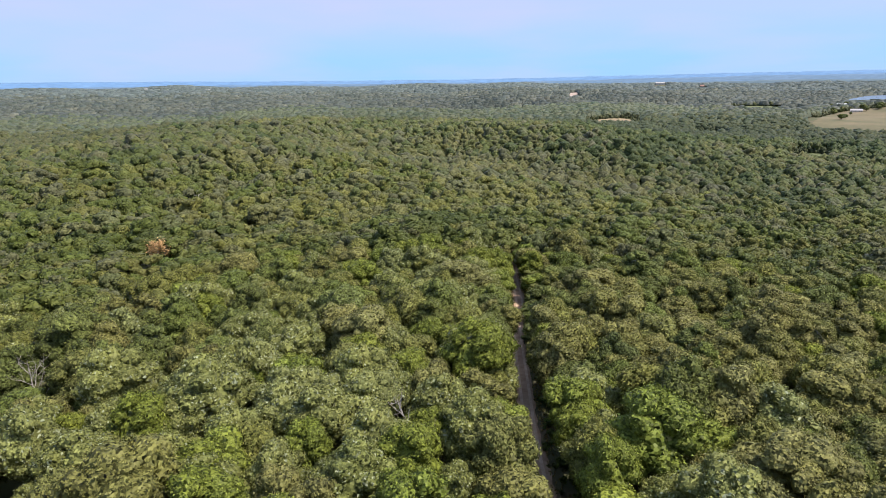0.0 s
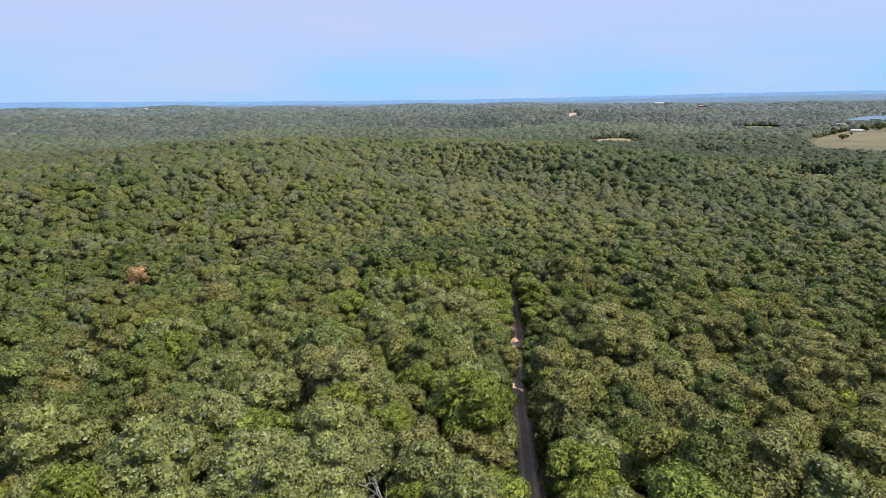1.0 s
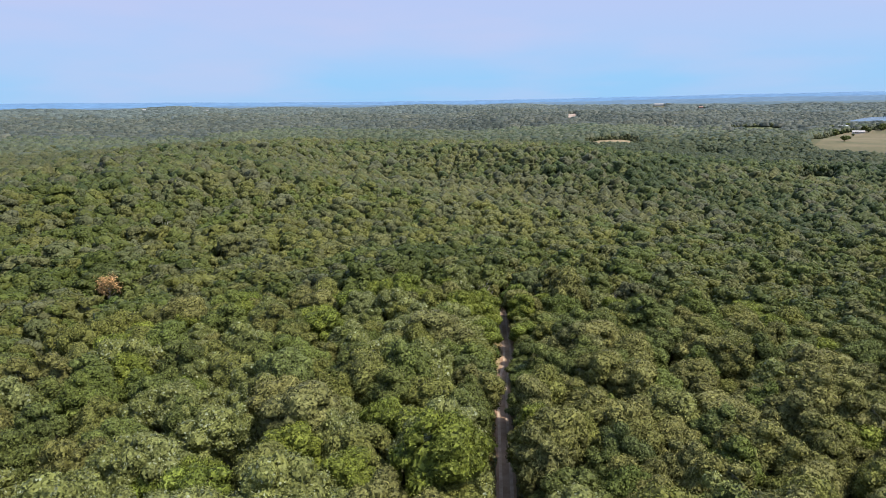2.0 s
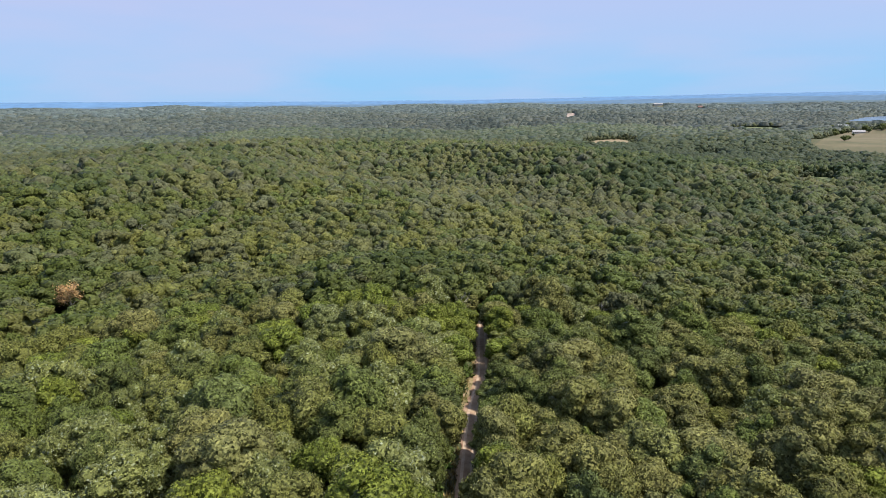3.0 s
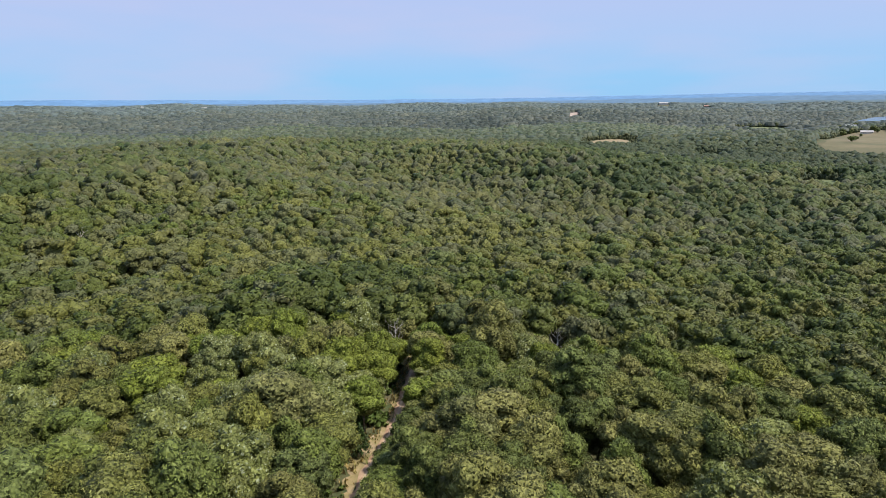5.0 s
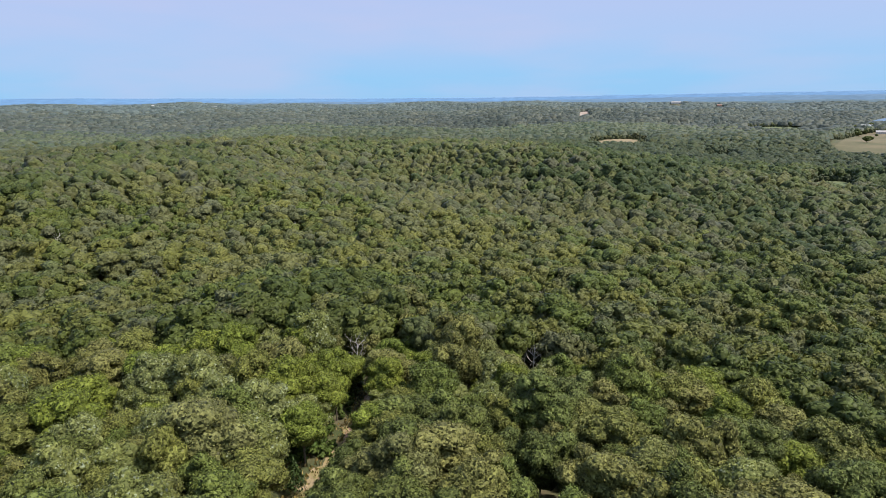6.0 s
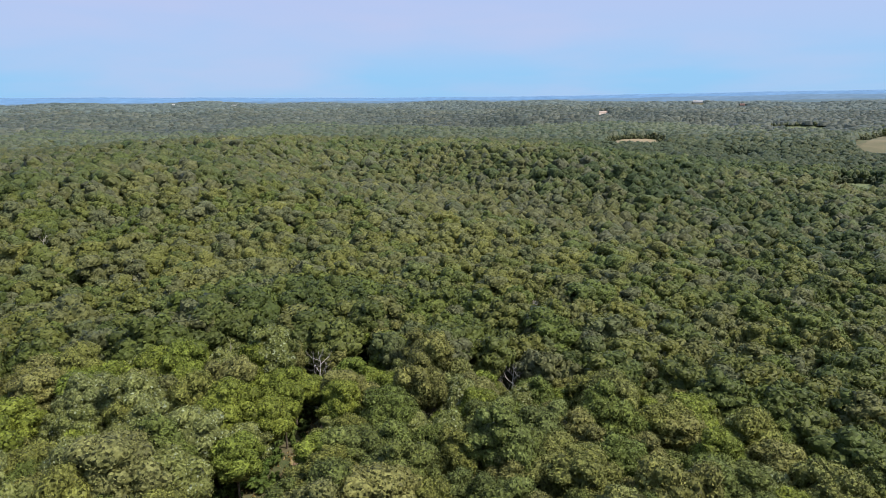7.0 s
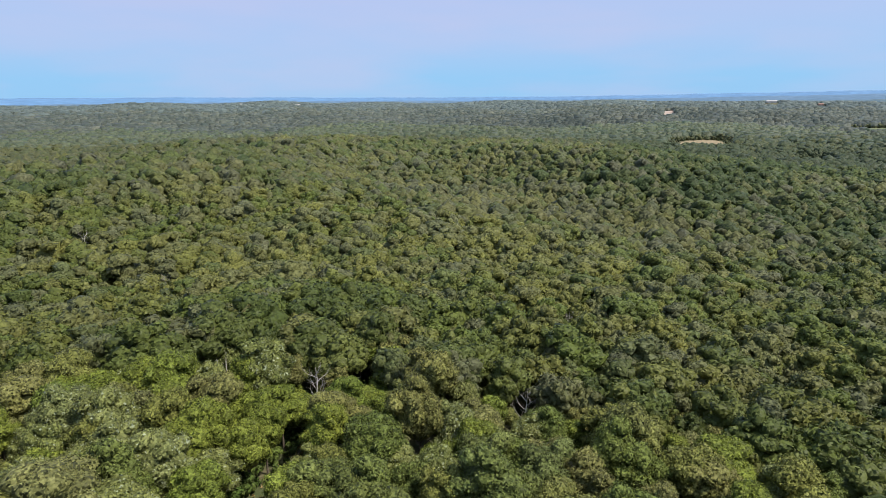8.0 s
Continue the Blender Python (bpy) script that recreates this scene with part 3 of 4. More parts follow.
x, y = scatter(rng, 6.7, -62, NEAR_END, -190, 190, 0.36)
keep = (np.hypot(x - 25, y - 20) < NEAR_END - 20) & (y > -22) & beside_road(x, y) & (in_view(x, y, 0) | (in_view(x, y, 9) & (y < 90)) | (np.abs(x - 10) < 75)) & off_special(x, y)
keep &= ~inside(x, y, (14.6, 149, 3.2, 8, 0))
x, y = x[keep], y[keep]
# rows of trees along both sides of the road, thinner on the sunny stretch of the west verge
slim = np.zeros(len(x))
for side, free, step in ((1, 0.65, 5.2), (-1, 1.05, 5.6)):
    along = np.arange(-22, 232, step)
    along = along + rng.uniform(-1.0, 1.0, len(along))
    along = along[(along < 142.5) | (along > 154)] if side < 0 else along
    half_w = rng.uniform(3.0, 4.3, len(along))
    rx = np.interp(along, ROAD[:, 1], ROAD[:, 0]) + side * (half_w + free + np.where(along > 120, 0.35, 0.75)) + (side > 0) * 0.3 * np.exp(-((along - 147) / 12) ** 2)
    ok = off_special(rx, along, 2.5)
    x, y, slim = np.concatenate([x, rx[ok]]), np.concatenate([y, along[ok]]), np.concatenate([slim, half_w[ok]])
# young trees in the gaps that are left
small = np.zeros(len(x))
fx, fy = scatter(rng, 2.8, 38, 205, -150, 150)
ok = (in_view(fx, fy, 0) | (in_view(fx, fy, 9) & (fy < 90))) & (np.hypot(fx - 25, fy - 20) < 200) & (road_gap(fx, fy) > 5.5) & ~inside(fx, fy, (14.6, 149, 4.2, 9, 0))
for px, py in zip(fx[ok], fy[ok]):
    near = np.hypot(x - px, y - py).min()
    dead = min(math.hypot(px - q[0], py - q[1]) for q in SPECIAL)
    if near > 4.7 and dead > 2.4:
        x, y, slim = np.append(x, px), np.append(y, py), np.append(slim, 0)
        small = np.append(small, 0.40 if dead < 8 else 0.70)
room = road_gap(x, y)
zs = ground_z(x, y)
count = {}
for k in range(len(x)):
    mix = stand(x[k], y[k]) + rng.normal(0, 0.30) - (0.06 + 0.12 * (y[k] < 130)) * min(max((x[k] - 35) / 70, 0), 1) - 0.09 * (x[k] < 12 and y[k] > 118) + 0.24 * math.exp(-((x[k] - 42) ** 2 + (y[k] - 178) ** 2) / 42 ** 2)    # darker oaks to the east
    kind = ("black_oak", "elm", "red_oak", "post_oak", "white_oak", "hickory")[int(np.searchsorted((0.12, 0.30, 0.48, 0.66, 0.86), mix))]
    if 25 < x[k] < 110 and y[k] < 150 and rng.uniform() < 0.35:
        kind = "post_oak"                                # browner oaks east of the road's start
    if x[k] < 12 and rng.uniform() < 0.5 * math.exp(-((x[k] + 25) ** 2 + (y[k] - 85) ** 2) / 45 ** 2):
        kind = "white_oak"                               # a grove of them west of the road's start
    crown_me, trunk_me = stock[kind, int(y[k] < 32)][int(rng.integers(4))]
    tree = tagged(new(kind), KINDS[kind][1], "tree", "forest trees")
    size = rng.choice([0.72, 0.90, 1.05, 1.2, 1.36], p=[0.16, 0.24, 0.28, 0.22, 0.10])
    wide_x, wide_y, tall = size * rng.uniform(0.82, 0.98), size * rng.uniform(0.82, 0.98), (0.20 + 0.74 * size) * rng.uniform(0.92, 1.08)
    if small[k]:
        wide_x = wide_y = small[k] * 1.12
        tall = small[k] * rng.uniform(0.95, 1.2)
    if slim[k]:                                          # narrow crowns crowding the road
        wide_x = wide_y = slim[k] / 4.0
        tall = rng.uniform(0.62, 0.95) + 0.14 * (y[k] < 118)
        if x[k] > np.interp(y[k], ROAD[:, 1], ROAD[:, 0]) and (118 < y[k] < 172 or 192 < y[k] < 204):
            tall *= 0.64 if 126 < y[k] < 162 else 0.72                                 # kept low inside the bend, so the camera sees the road past them
    else:
        wide_x, wide_y = min(wide_x, (room[k] - 1.4) / 4.3), min(wide_y, (room[k] - 1.4) / 4.3)
        if 112 < y[k] < 162 and room[k] < 12 and x[k] > 15:
            tall = min(tall, 0.86)                       # lower growth lets the sun onto the bend
    tree.matrix_basis = pose(x[k], y[k], zs[k], rng.normal(0, 2.0), rng.normal(0, 2.0), rng.uniform(0, 360)) @ Matrix.Diagonal((wide_x, wide_y, tall, 1))
    part("crown", crown_me, tree), part("trunk", trunk_me, tree)
    count[kind] = count.get(kind, 0) + 1
print("single trees", count)


# ---- woods ----
def wood(name, label, x, y, templates, sizes, mat, rng, squash=1.0):
    """Many crowns joined as one mass."""
    z = ground_z(x, y)
    moist = np.clip((-7 - z) / 9, 0, 1) * (np.hypot(x, y) < 650)          # fresher green in the hollows
    patch = 0.34 * stand(x * 0.6 + 40, y * 0.6) + 0.30 * stand(x * 1.5 - 0.8 * y, y * 1.4 + 90)
    # Darker leaf tint towards the view's two sides, set by brightness there.
    darker_sides = np.where(x > 15, 0.48, 0.18) * np.clip((np.abs(x - 15) - 40) / 110, 0, 1) * np.clip((np.where(x > 15, 1150, 400) - np.hypot(x, y)) / 120, 0, 1)
    tint = np.clip(patch + 0.30 * moist + rng.uniform(-0.16, 0.46, len(x)) - darker_sides - 0.25 * (rng.uniform(0, 1, len(x)) < 0.07), 0, 1)
    pick = rng.integers(len(templates), size=len(x))
    turn, sc = rng.uniform(0, 2 * math.pi, len(x)), sizes * (0.86 + 0.28 * stand(x * 1.3 + y, y * 1.2 - 30)) * rng.choice([0.62, 0.82, 1.0, 1.2, 1.46], len(x), p=[0.20, 0.24, 0.26, 0.20, 0.10])
    vs, fs, ts, n = [], [], [], 0
    for k, (tv, tf) in enumerate(templates):
        w = np.nonzero(pick == k)[0]
        c, s = np.cos(turn[w])[:, None], np.sin(turn[w])[:, None]
        q = sc[w][:, None]
        px = (tv[None, :, 0] * c - tv[None, :, 1] * s) * q + x[w][:, None]
        py = (tv[None, :, 0] * s + tv[None, :, 1] * c) * q + y[w][:, None]
        pz = tv[None, :, 2] * (0.55 * (sizes if np.isscalar(sizes) else sizes[w][:, None]) + 0.45 * q) * squash + z[w][:, None]      # tall and broad trees close one canopy
        vs.append(np.stack([px, py, pz], -1).reshape(-1, 3))
        fs.append((tf[None] + (np.arange(len(w)) * len(tv))[:, None, None]).reshape(-1, 3) + n)
        ts.append(np.repeat(tint[w], len(tv)))
        n += len(w) * len(tv)
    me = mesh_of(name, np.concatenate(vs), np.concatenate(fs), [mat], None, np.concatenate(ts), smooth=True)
    print(name, len(x), "crowns", len(me.polygons), "tris")
    return tagged(new(name, me), label, "woods", kind="stuff")


def templates(seed, count, lobes, leaves, size, level, clump=0.46, low=3.0, core=0.83):
    r = np.random.default_rng(seed)
    return [crown(r, r.uniform(3.6, 4.5), low, r.uniform(11.6, 14.2), int(lobes * r.uniform(0.8, 1.25)), leaves, size, level, clump, 0.40, spread=1.25, wild=0.6, core=core) for _ in range(count)]


def band(rng, gap, r0, r1):
    x, y = scatter(rng, gap, -r1 * 0.1, r1 + 20, -r1 * 0.85, r1 * 0.85)
    d = np.hypot(x - 25, y - 20)
    d = d + (rng.uniform(-0.06, 0.06, len(d)) * d + 40 * stand(x * 0.7, y * 0.7)) * (d > 330)      # ragged limits, so bands of detail and haze tint blend
    shift = np.interp(np.degrees(np.arctan2(x, np.maximum(y, 1))), [-40, -30, -16], [-160, -110, 0])   # hazier leaf colour starts sooner behind the western hill
    ok = (d >= r0 + shift * (r0 == 720)) & (d < r1 + shift * (r1 == 720)) & in_view(x, y) & ~is_open(x, y)
    x, y = x[ok], y[ok]
    ok = (road_gap(x, y) > 3.4) & off_special(x, y)
    return x[ok], y[ok]


rng = np.random.default_rng(21)
x, y = band(rng, 6.4, NEAR_END - 20, 280)
wood("near_woods", "dense broadleaf forest canopy on both sides of the shallow valley", x, y, templates(30, 20, 16, 600, 0.30, 1, 0.40, 3.4, 0.72), 1.14, WOODS, rng, 0.98)
x, y = band(rng, 5.9, 280, 410)
wood("middle_woods", "dense broadleaf forest canopy in several greens on the slopes", x, y, templates(31, 18, 10, 190, 0.36, 1, 0.48, 3.0, 0.78), 1.17, WOODS, rng, 0.98)
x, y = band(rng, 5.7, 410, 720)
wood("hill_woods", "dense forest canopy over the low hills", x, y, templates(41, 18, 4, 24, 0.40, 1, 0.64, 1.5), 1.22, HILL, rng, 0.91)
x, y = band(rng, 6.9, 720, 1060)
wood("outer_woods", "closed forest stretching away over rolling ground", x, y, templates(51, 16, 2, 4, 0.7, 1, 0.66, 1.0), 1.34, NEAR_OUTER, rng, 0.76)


def tuft(rng):
    """The rounded top of one crown far off."""
    turn = np.arange(5) * 2 * math.pi / 5
    top = np.stack([4.3 * np.cos(turn), 4.3 * np.sin(turn), np.full(5, 11.5)], 1)
    low = np.stack([6.9 * np.cos(turn + 0.6), 6.9 * np.sin(turn + 0.6), np.full(5, 3.0)], 1)
    v = np.concatenate([top, low]) * rng.uniform(0.82, 1.2, (10, 3))
    f = [(0, 1, 2), (0, 2, 3), (0, 3, 4)]
    for k in range(5):
        f += [(k, 5 + k, (k + 1) % 5), (5 + k, 5 + (k + 1) % 5, (k + 1) % 5)]
    return v, np.array(f)


tufts = [tuft(np.random.default_rng(s_)) for s_ in range(12)]
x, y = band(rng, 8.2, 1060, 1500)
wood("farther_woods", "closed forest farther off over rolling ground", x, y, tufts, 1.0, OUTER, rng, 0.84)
ex, ey, es = [], [], []
for name in ("meadow", "hay_field", "small_clearing", "green_clearing", "mown_strip"):
    e = FIELDS[name]
    turns = np.arange(0, 2 * math.pi, 2.6 / max(e[2], e[3])) + rng.uniform(0, 0.1)
    q = 1 / (np.cos(turns) ** 4 + np.sin(turns) ** 4) ** 0.25
    grow = rng.uniform(1.5, 15.0 if e[2] > 90 else 6.0, len(turns))
    u, w = (e[2] + grow) * q * np.cos(turns), (e[3] + grow) * q * np.sin(turns)
    c, s_ = math.cos(radians(e[4])), math.sin(radians(e[4]))
    px, py = u * c - w * s_, u * s_ + w * c
    back = px * e[0] + py * e[1] > 0                     # the far edge, where the wood's foot shows
    ex.append(e[0] + px[back]), ey.append(e[1] + py[back])
    es.append(0.30 + 0.58 * grow[back] / grow.max())     # low at the grass, taller behind
ex, ey, es = np.concatenate(ex), np.concatenate(ey), np.concatenate(es)
wood("edge_thicket", "low bushy trees along the edges of the clearings", ex, ey, templates(55, 8, 5, 6, 0.8, 1, 0.6, -2.0), es, NEAR_OUTER, rng, 0.85)
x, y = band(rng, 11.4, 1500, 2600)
wood("distant_woods", "far forest running to the horizon, its green greyed with painted haze", x, y, tufts, 1.34, FAR, rng, 0.58)
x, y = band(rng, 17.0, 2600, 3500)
wood("horizon_woods", "forest on the far ridges, its green greyed with painted haze", x, y, tufts, 1.95, HAZY, rng, 0.45)
x, y = scatter(rng, 9.6, -170, 70, -200, 200)
ok = (y < -25) | ~(in_view(x, y, 0) | (in_view(x, y, 10) & (y < 90)) | (np.abs(x - 10) < 78))
ok &= (road_gap(x, y) > 5) & (np.hypot(x, y) < 280)
wood("woods_behind", "forest canopy around the start of the road", x[ok], y[ok], templates(61, 8, 6, 0, 0.9, 1, 0.52), 1.20, WOODS, rng)


# ---- bare, dying and young trees ----
def bare_tree(seed, height):
    """A dead tree: bleached trunk and forking limbs without leaves."""
    r = np.random.default_rng(seed)
    bits = []
    bend = r.normal(0, 0.3, (5, 2))
    bend[0] = 0
    zs = np.array([-0.4, 0.25, 0.5, 0.75, 1.0]) * height
    bits.append(tube([(bend[k][0], bend[k][1], z) for k, z in enumerate(zs)], [0.24, 0.18, 0.14, 0.09, 0.03], 7))
    trunk = join(bits)
    limbs = []
    for k in range(8):
        at = 0.32 + 0.62 * k / 8
        base = np.array([np.interp(at * height, zs, bend[:, 0]), np.interp(at * height, zs, bend[:, 1]), at * height])
        ang = k * 2.4 + r.uniform(-0.4, 0.4)
        bits = []
        bough(r, base, (math.cos(ang), math.sin(ang), r.uniform(0.5, 1.1)), height * r.uniform(0.24, 0.36) * (1.15 - 0.5 * at), 0.085, 2, bits, 4, 0.6, 3)
        limbs.append(join(bits))
    return trunk, limbs


for k, (px, py, sc) in enumerate(BARE_TREES):
    tree = tagged(new("bare_tree"), "leafless grey dead tree with forking bleached limbs", "tree", "bare trees")
    tree.matrix_basis = pose(px, py, float(ground_z(px, py)), 0, 0, 57 * k)
    trunk_m, limbs_m = bare_tree(300 + k, 12.5 * sc)
    part("trunk", mesh_of("trunk", *trunk_m, [DEADWOOD], smooth=True), tree)
    for limb in limbs_m:
        part("limb", mesh_of("limb", *limb, [DEADWOOD], smooth=True), tree)

dying = tagged(new("dying_oak"), "dying oak with withered rust-orange leaves on bare limbs", "tree", "bare trees")
dying.matrix_basis = pose(*DYING_OAK, float(ground_z(*DYING_OAK)))
trunk_m, limbs_m = bare_tree(411, 13.0)
part("trunk", mesh_of("trunk", *trunk_m, [DEADWOOD], smooth=True), dying)
for limb in limbs_m:
    part("limb", mesh_of("limb", *limb, [DEADWOOD], smooth=True), dying)
r = np.random.default_rng(412)
tips = np.concatenate([v[v[:, 2] > 8.9][::5] for v, f in limbs_m])
tips = tips[r.integers(len(tips), size=1700)] + r.normal(0, 0.62, (1700, 3))
part("crown", mesh_of("crown", *sprays(r, tips, np.tile((0, 0, 1.0), (1700, 1)), 0.27), [RUST]), dying, "thin rust-orange withered leaves")


def cedar(seed, height, wide):
    """A young cedar: a cone of upswept sprays on a thin stem."""
    r = np.random.default_rng(seed)
    n = 900
    h = 1 - np.sqrt(r.uniform(0, 1, n))
    ang = r.uniform(0, 6.283, n)
    reach = wide * (1 - h) ** 0.8 * r.uniform(0.45, 1.05, n) * (1 + 0.2 * np.sin(5 * ang + 14 * h))
    p = np.stack([reach * np.cos(ang), reach * np.sin(ang), height * (0.2 + 0.8 * h)], 1)
    nrm = np.stack([np.cos(ang), np.sin(ang), np.full(n, 0.6)], 1)
    return sprays(r, p, nrm, 0.20)


sapling = tagged(new("cedar_sapling"), "young dark green cedar on the sunny road verge", "tree")
sapling.matrix_basis = pose(*SAPLING, float(ground_z(*SAPLING)))
part("crown", mesh_of("crown", *cedar(5, 6.0, 1.7), [CEDAR]), sapling)
part("trunk", mesh_of("trunk", *tube([(0, 0, -0.3), (0.05, 0, 2), (0, 0.05, 5.6)], [0.11, 0.08, 0.02], 7), [BARK], smooth=True), sapling)


# ---- undergrowth along the road ----
def bushes(seed, count, lobes=4, leaves=40, size=0.18):
    r = np.random.default_rng(seed)
    return [crown(r, r.uniform(1.0, 1.5), -0.3, r.uniform(1.6, 2.6), lobes, leaves, size, 1, 0.5, 0.2) for _ in range(count)]


rng = np.random.default_rng(71)
n = 1500
at = rng.integers(20, len(ROAD) - 6, n)
side = rng.choice([-1.0, 1.0], n)
way = unit(np.gradient(ROAD, axis=0))[at]
out_by = rng.uniform(2.3, 9.5, n) ** 1.0
x = ROAD[at, 0] + side * way[:, 1] * out_by + rng.normal(0, 0.6, n)
y = ROAD[at, 1] - side * way[:, 0] * out_by + rng.normal(0, 0.6, n)
gap = road_gap(x, y)
ok = (gap > 2.3) & (y > 30) & ~inside(x, y, (14.2, 149, 3.6, 9, 0)) & (np.hypot(x - SAPLING[0], y - SAPLING[1]) > 2.5)
size = np.clip((gap[ok] - 1.2) * 0.30, 0.35, 1.5)
gx_, gy_ = scatter(rng, 3.2, DYING_OAK[1] - 45, DYING_OAK[1] + 8, DYING_OAK[0] - 20, DYING_OAK[0] + 40)
thick = inside(gx_, gy_, (DYING_OAK[0] + 9, DYING_OAK[1] - 18, 23, 7, -64)) & (np.hypot(gx_ - DYING_OAK[0], gy_ - DYING_OAK[1]) > 2.5)
x, y, size = np.append(x[ok], gx_[thick]), np.append(y[ok], gy_[thick]), np.append(size, np.full(thick.sum(), 3.3))
wood("undergrowth", "low green shrubs and saplings along the dirt road", x, y, bushes(81, 8), size, SHRUB, rng)

rng = np.random.default_rng(72)
n = 8200
at = rng.integers(20, len(ROAD) - 6, n)
side = rng.choice([-1.0, -1.0, 1.0], n)
way = unit(np.gradient(ROAD, axis=0))[at]
out_by = 1.5 + np.abs(rng.normal(0, 1.1, n))
out_by += (side < 0) * (np.abs(ROAD[at, 1] - 150) < 15) * rng.uniform(0, 6, n)
x = ROAD[at, 0] + side * way[:, 1] * out_by
y = ROAD[at, 1] - side * way[:, 0] * out_by + rng.normal(0, 0.8, n)
clump = 1 + 0.9 * np.exp(-((y - 149) / 9) ** 2) * (out_by > 2.2)                    # taller straw on the open verge
blade = rng.normal(0, 0.18, (len(x), 3, 3)) * clump[:, None, None]
blade[:, :, 2] = np.abs(blade[:, :, 2]) * 0.4
blade[:, 2] = rng.normal(0, 0.16, (len(x), 3))
blade[:, 2, 2] = rng.uniform(0.3, 0.75, len(x)) * clump
base = np.stack([x, y, ground_z(x, y) + 0.02], 1)
tuft = (base[:, None, :] + blade).reshape(-1, 3)
me = mesh_of("dry_grass", tuft, np.arange(len(tuft)).reshape(-1, 3), [STRAW], tint=np.repeat(rng.uniform(0, 1, len(x)), 3))
tagged(new("dry_grass", me), "straw-coloured dry grass on the road verges", "grass", kind="stuff")


# ---- the farm and other far buildings ----
def box(sx, sy, sz, at=(0, 0, 0)):
    bm = bmesh.new()
    bmesh.ops.create_cube(bm, size=1, matrix=Matrix.Translation(at) @ Matrix.Diagonal((sx, sy, sz, 1)))
    return bm


def bm_part(name, bm, mat, parent, label=""):
    me = bpy.data.meshes.new(name)
    bm.to_mesh(me)
    bm.free()
    me.materials.append(mat)
    return part(name, me, parent, label)


def gable_roof(length, width, rise, eave, over=0.6, thick=0.3):
    """A pitched roof with overhanging eaves and thickness."""
    bm = bmesh.new()
    l, w = length / 2 + over, width / 2 + over
    prof = [(-w, eave - over * 2 * rise / width), (0, eave + rise), (w, eave - over * 2 * rise / width), (w, eave - over * 2 * rise / width + thick), (0, eave + rise + thick * 1.2), (-w, eave - over * 2 * rise / width + thick)]
    ends = [[bm.verts.new((sx * l, py, pz)) for py, pz in prof] for sx in (-1, 1)]
    for k in range(6):
        bm.faces.new((ends[0][k], ends[0][(k + 1) % 6], ends[1][(k + 1) % 6], ends[1][k]))
    bm.faces.new((ends[0][5], ends[0][4], ends[0][1], ends[0][0])), bm.faces.new((ends[0][4], ends[0][3], ends[0][2], ends[0][1]))
    bm.faces.new((ends[1][0], ends[1][1], ends[1][4], ends[1][5])), bm.faces.new((ends[1][1], ends[1][2], ends[1][3], ends[1][4]))
    bmesh.ops.recalc_face_normals(bm, faces=bm.faces)
    return bm


def building(name, label, category, x, y, z, length, width, eave, rise, turn, wall, roof, windows=4, chimney=False):
    ob = tagged(new(name), label, category)
    ob.matrix_basis = pose(x, y, z, 0, 0, turn)
    bm = box(length, width, eave + 1.0, (0, 0, eave / 2 - 0.5))
    bm2 = bmesh.new()
    for sx in (-1, 1):                                   # gable ends
        a = [bm.verts.new((sx * (length / 2 - dx), py, pz)) for dx in (0.0, 0.3) for py, pz in ((-width / 2, eave), (width / 2, eave), (0, eave + rise))]
        bm.faces.new(a[:3]), bm.faces.new(a[3:])
        for i in range(3):
            bm.faces.new((a[i], a[(i + 1) % 3], a[3 + (i + 1) % 3], a[3 + i]))
    bm2.free()
    bmesh.ops.recalc_face_normals(bm, faces=bm.faces)
    bm_part("wall", bm, wall, ob)
    bm_part("roof", gable_roof(length, width, rise, eave), roof, ob)
    for k in range(windows):
        px = -length / 2 + length * (k + 0.5) / windows
        if k == windows // 2:
            bm_part("door", box(1.1, 0.12, 2.1, (px, -width / 2 - 0.05, 1.05)), ROOF, ob)
        else:
            bm_part("window", box(1.4, 0.12, 1.3, (px, -width / 2 - 0.05, 1.6)), DARKGLASS, ob)
    if chimney:
        bm_part("chimney", box(0.9, 0.9, 2.0, (length * 0.2, 0.8, eave + rise)), SIDING, ob)
    return ob


def on_ground(x, y):
    return x, y, float(ground_z(x, y)) + 0.5


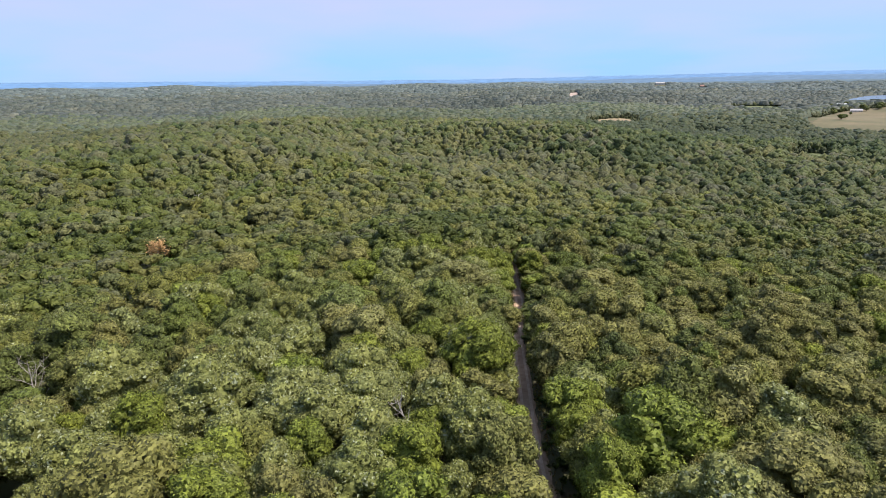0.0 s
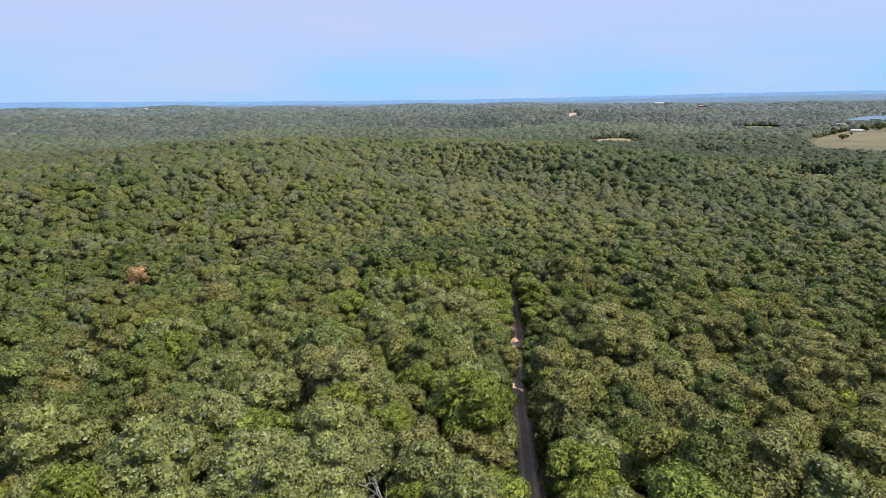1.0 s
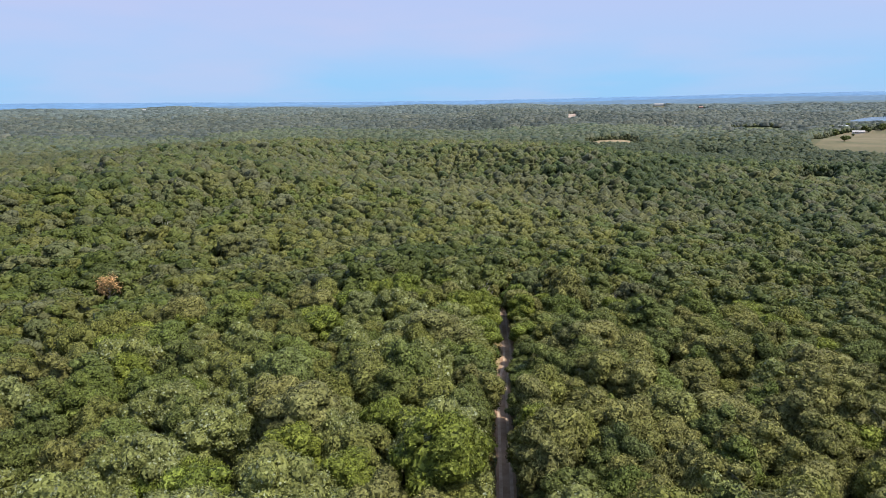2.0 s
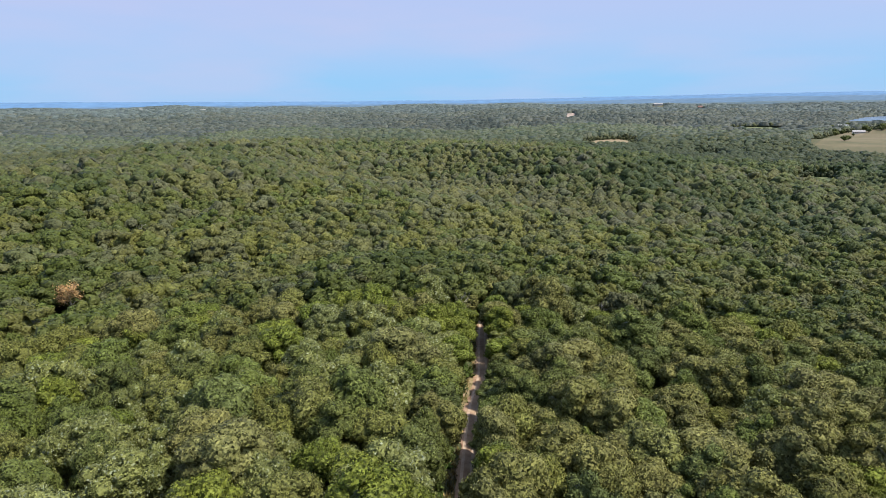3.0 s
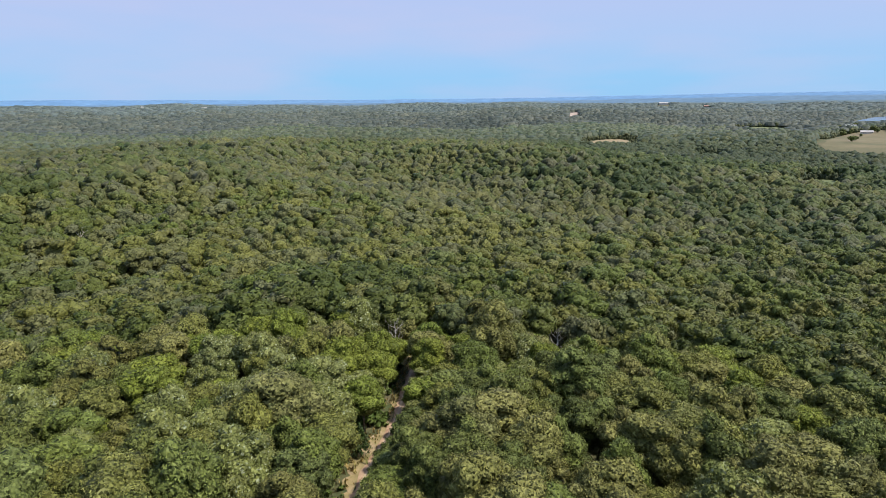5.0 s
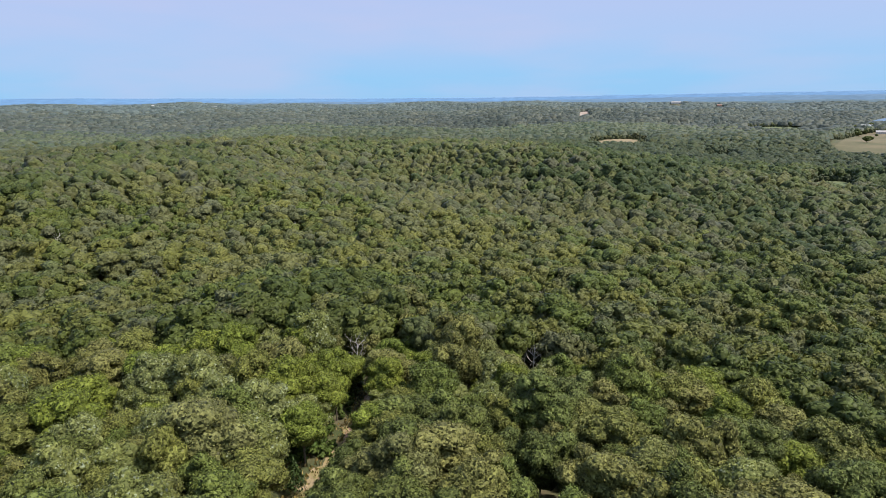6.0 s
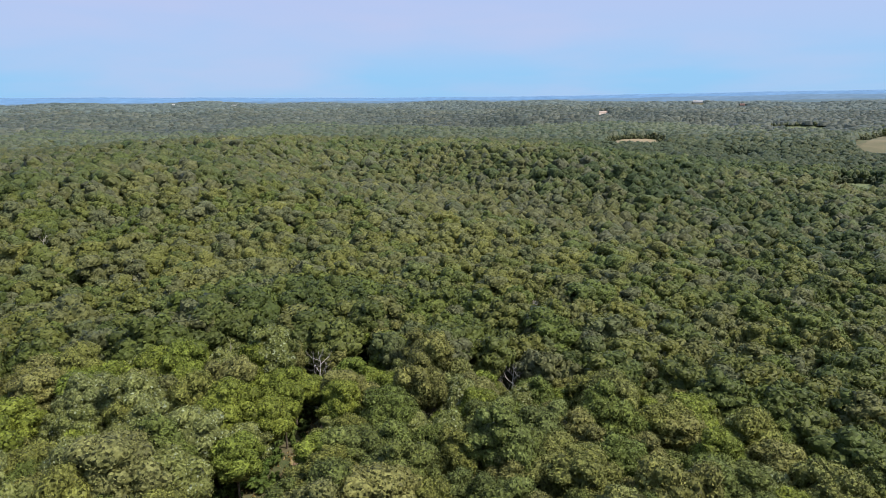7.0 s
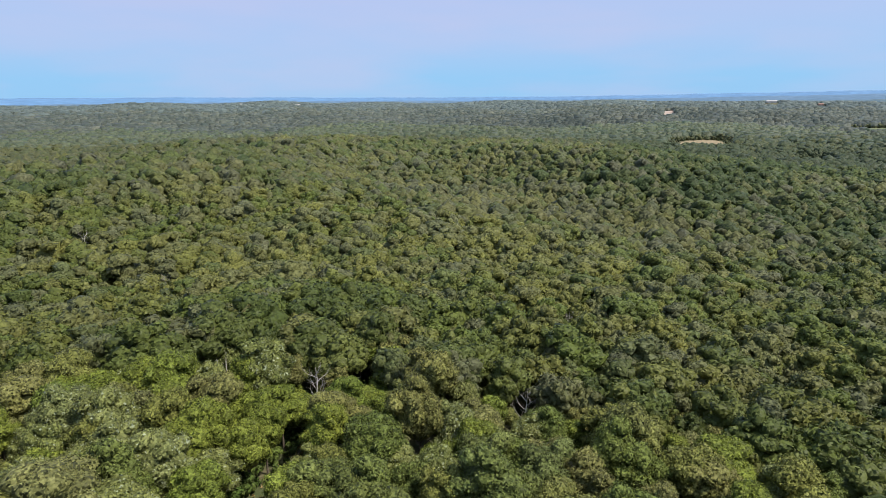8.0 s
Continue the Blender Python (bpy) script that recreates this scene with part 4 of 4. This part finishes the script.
building("farmhouse", "low pale farmhouse with a grey shingle roof beside the meadow", "house", *on_ground(812, 1270), 20, 10, 3.0, 2.6, -28, SIDING, ROOF, 6, True)
building("barn", "white metal barn among trees above the meadow", "barn", *on_ground(845, 1372), 20, 14, 5.0, 4.0, -10, WHITE, WHITE, 2)
building("shed", "small pale shed among the farm trees", "shed", *on_ground(783, 1378), 14, 8, 2.8, 1.8, -28, WHITE, ROOF, 2)
building("shed", "small white shed beside the meadow", "shed", *on_ground(900, 1300), 16, 8, 2.8, 1.8, -28, WHITE, WHITE, 2)
building("far_house", "white house on the wooded ridge", "house", *on_ground(-1226, 2688), 11, 9, 4.0, 2.6, 24, SIDING, ROOF, 3)
building("far_house", "white house on the wooded ridge", "house", *on_ground(-964, 2668), 19, 10, 4.0, 2.4, 20, SIDING, ROOF, 4)
building("white_hall", "long white building far off on the ridge", "building", *on_ground(958, 2880), 38, 18, 6, 4, -18, SIDING, ROOF, 6)
building("brick_hall", "low reddish building far off in the woods", "building", *on_ground(1108, 2790), 17, 11, 4, 3, -22, REDWALL, REDWALL, 6)

FARM_TREES = [(766, 1266, 1.0), (624, 1009, 0.9), (652, 1046, 0.7), (800, 1298, 0.9), (826, 1262, 0.8), (838, 1290, 1.1), (790, 1310, 1.1), (862, 1275, 1.2), (870, 1290, 1.0), (850, 1262, 0.9), (886, 1282, 1.2), (862, 1385, 1.1), (828, 1390, 1.0), (902, 1262, 1.0), (770, 1220, 0.5)]
shade_trees = [mesh_of("crown", *crown(np.random.default_rng(95 + k), 4.6, 0.6, 11.0, 14, 500, 0.34, 1, 0.42), [OAK], smooth=True) for k in range(3)]
for k, (px, py, sc) in enumerate(FARM_TREES):
    tree = tagged(new("farm_tree"), "round dark shade tree standing by the farm meadow", "tree", "farm trees")
    tree.matrix_basis = pose(*on_ground(px, py), 0, 0, 71 * k) @ Matrix.Diagonal((sc * 1.35, sc * 1.35, sc, 1))
    crown_me, trunk_me = shade_trees[k % 3], stock["black_oak", 1][k % 4][1]
    part("crown", crown_me, tree), part("trunk", trunk_me, tree)
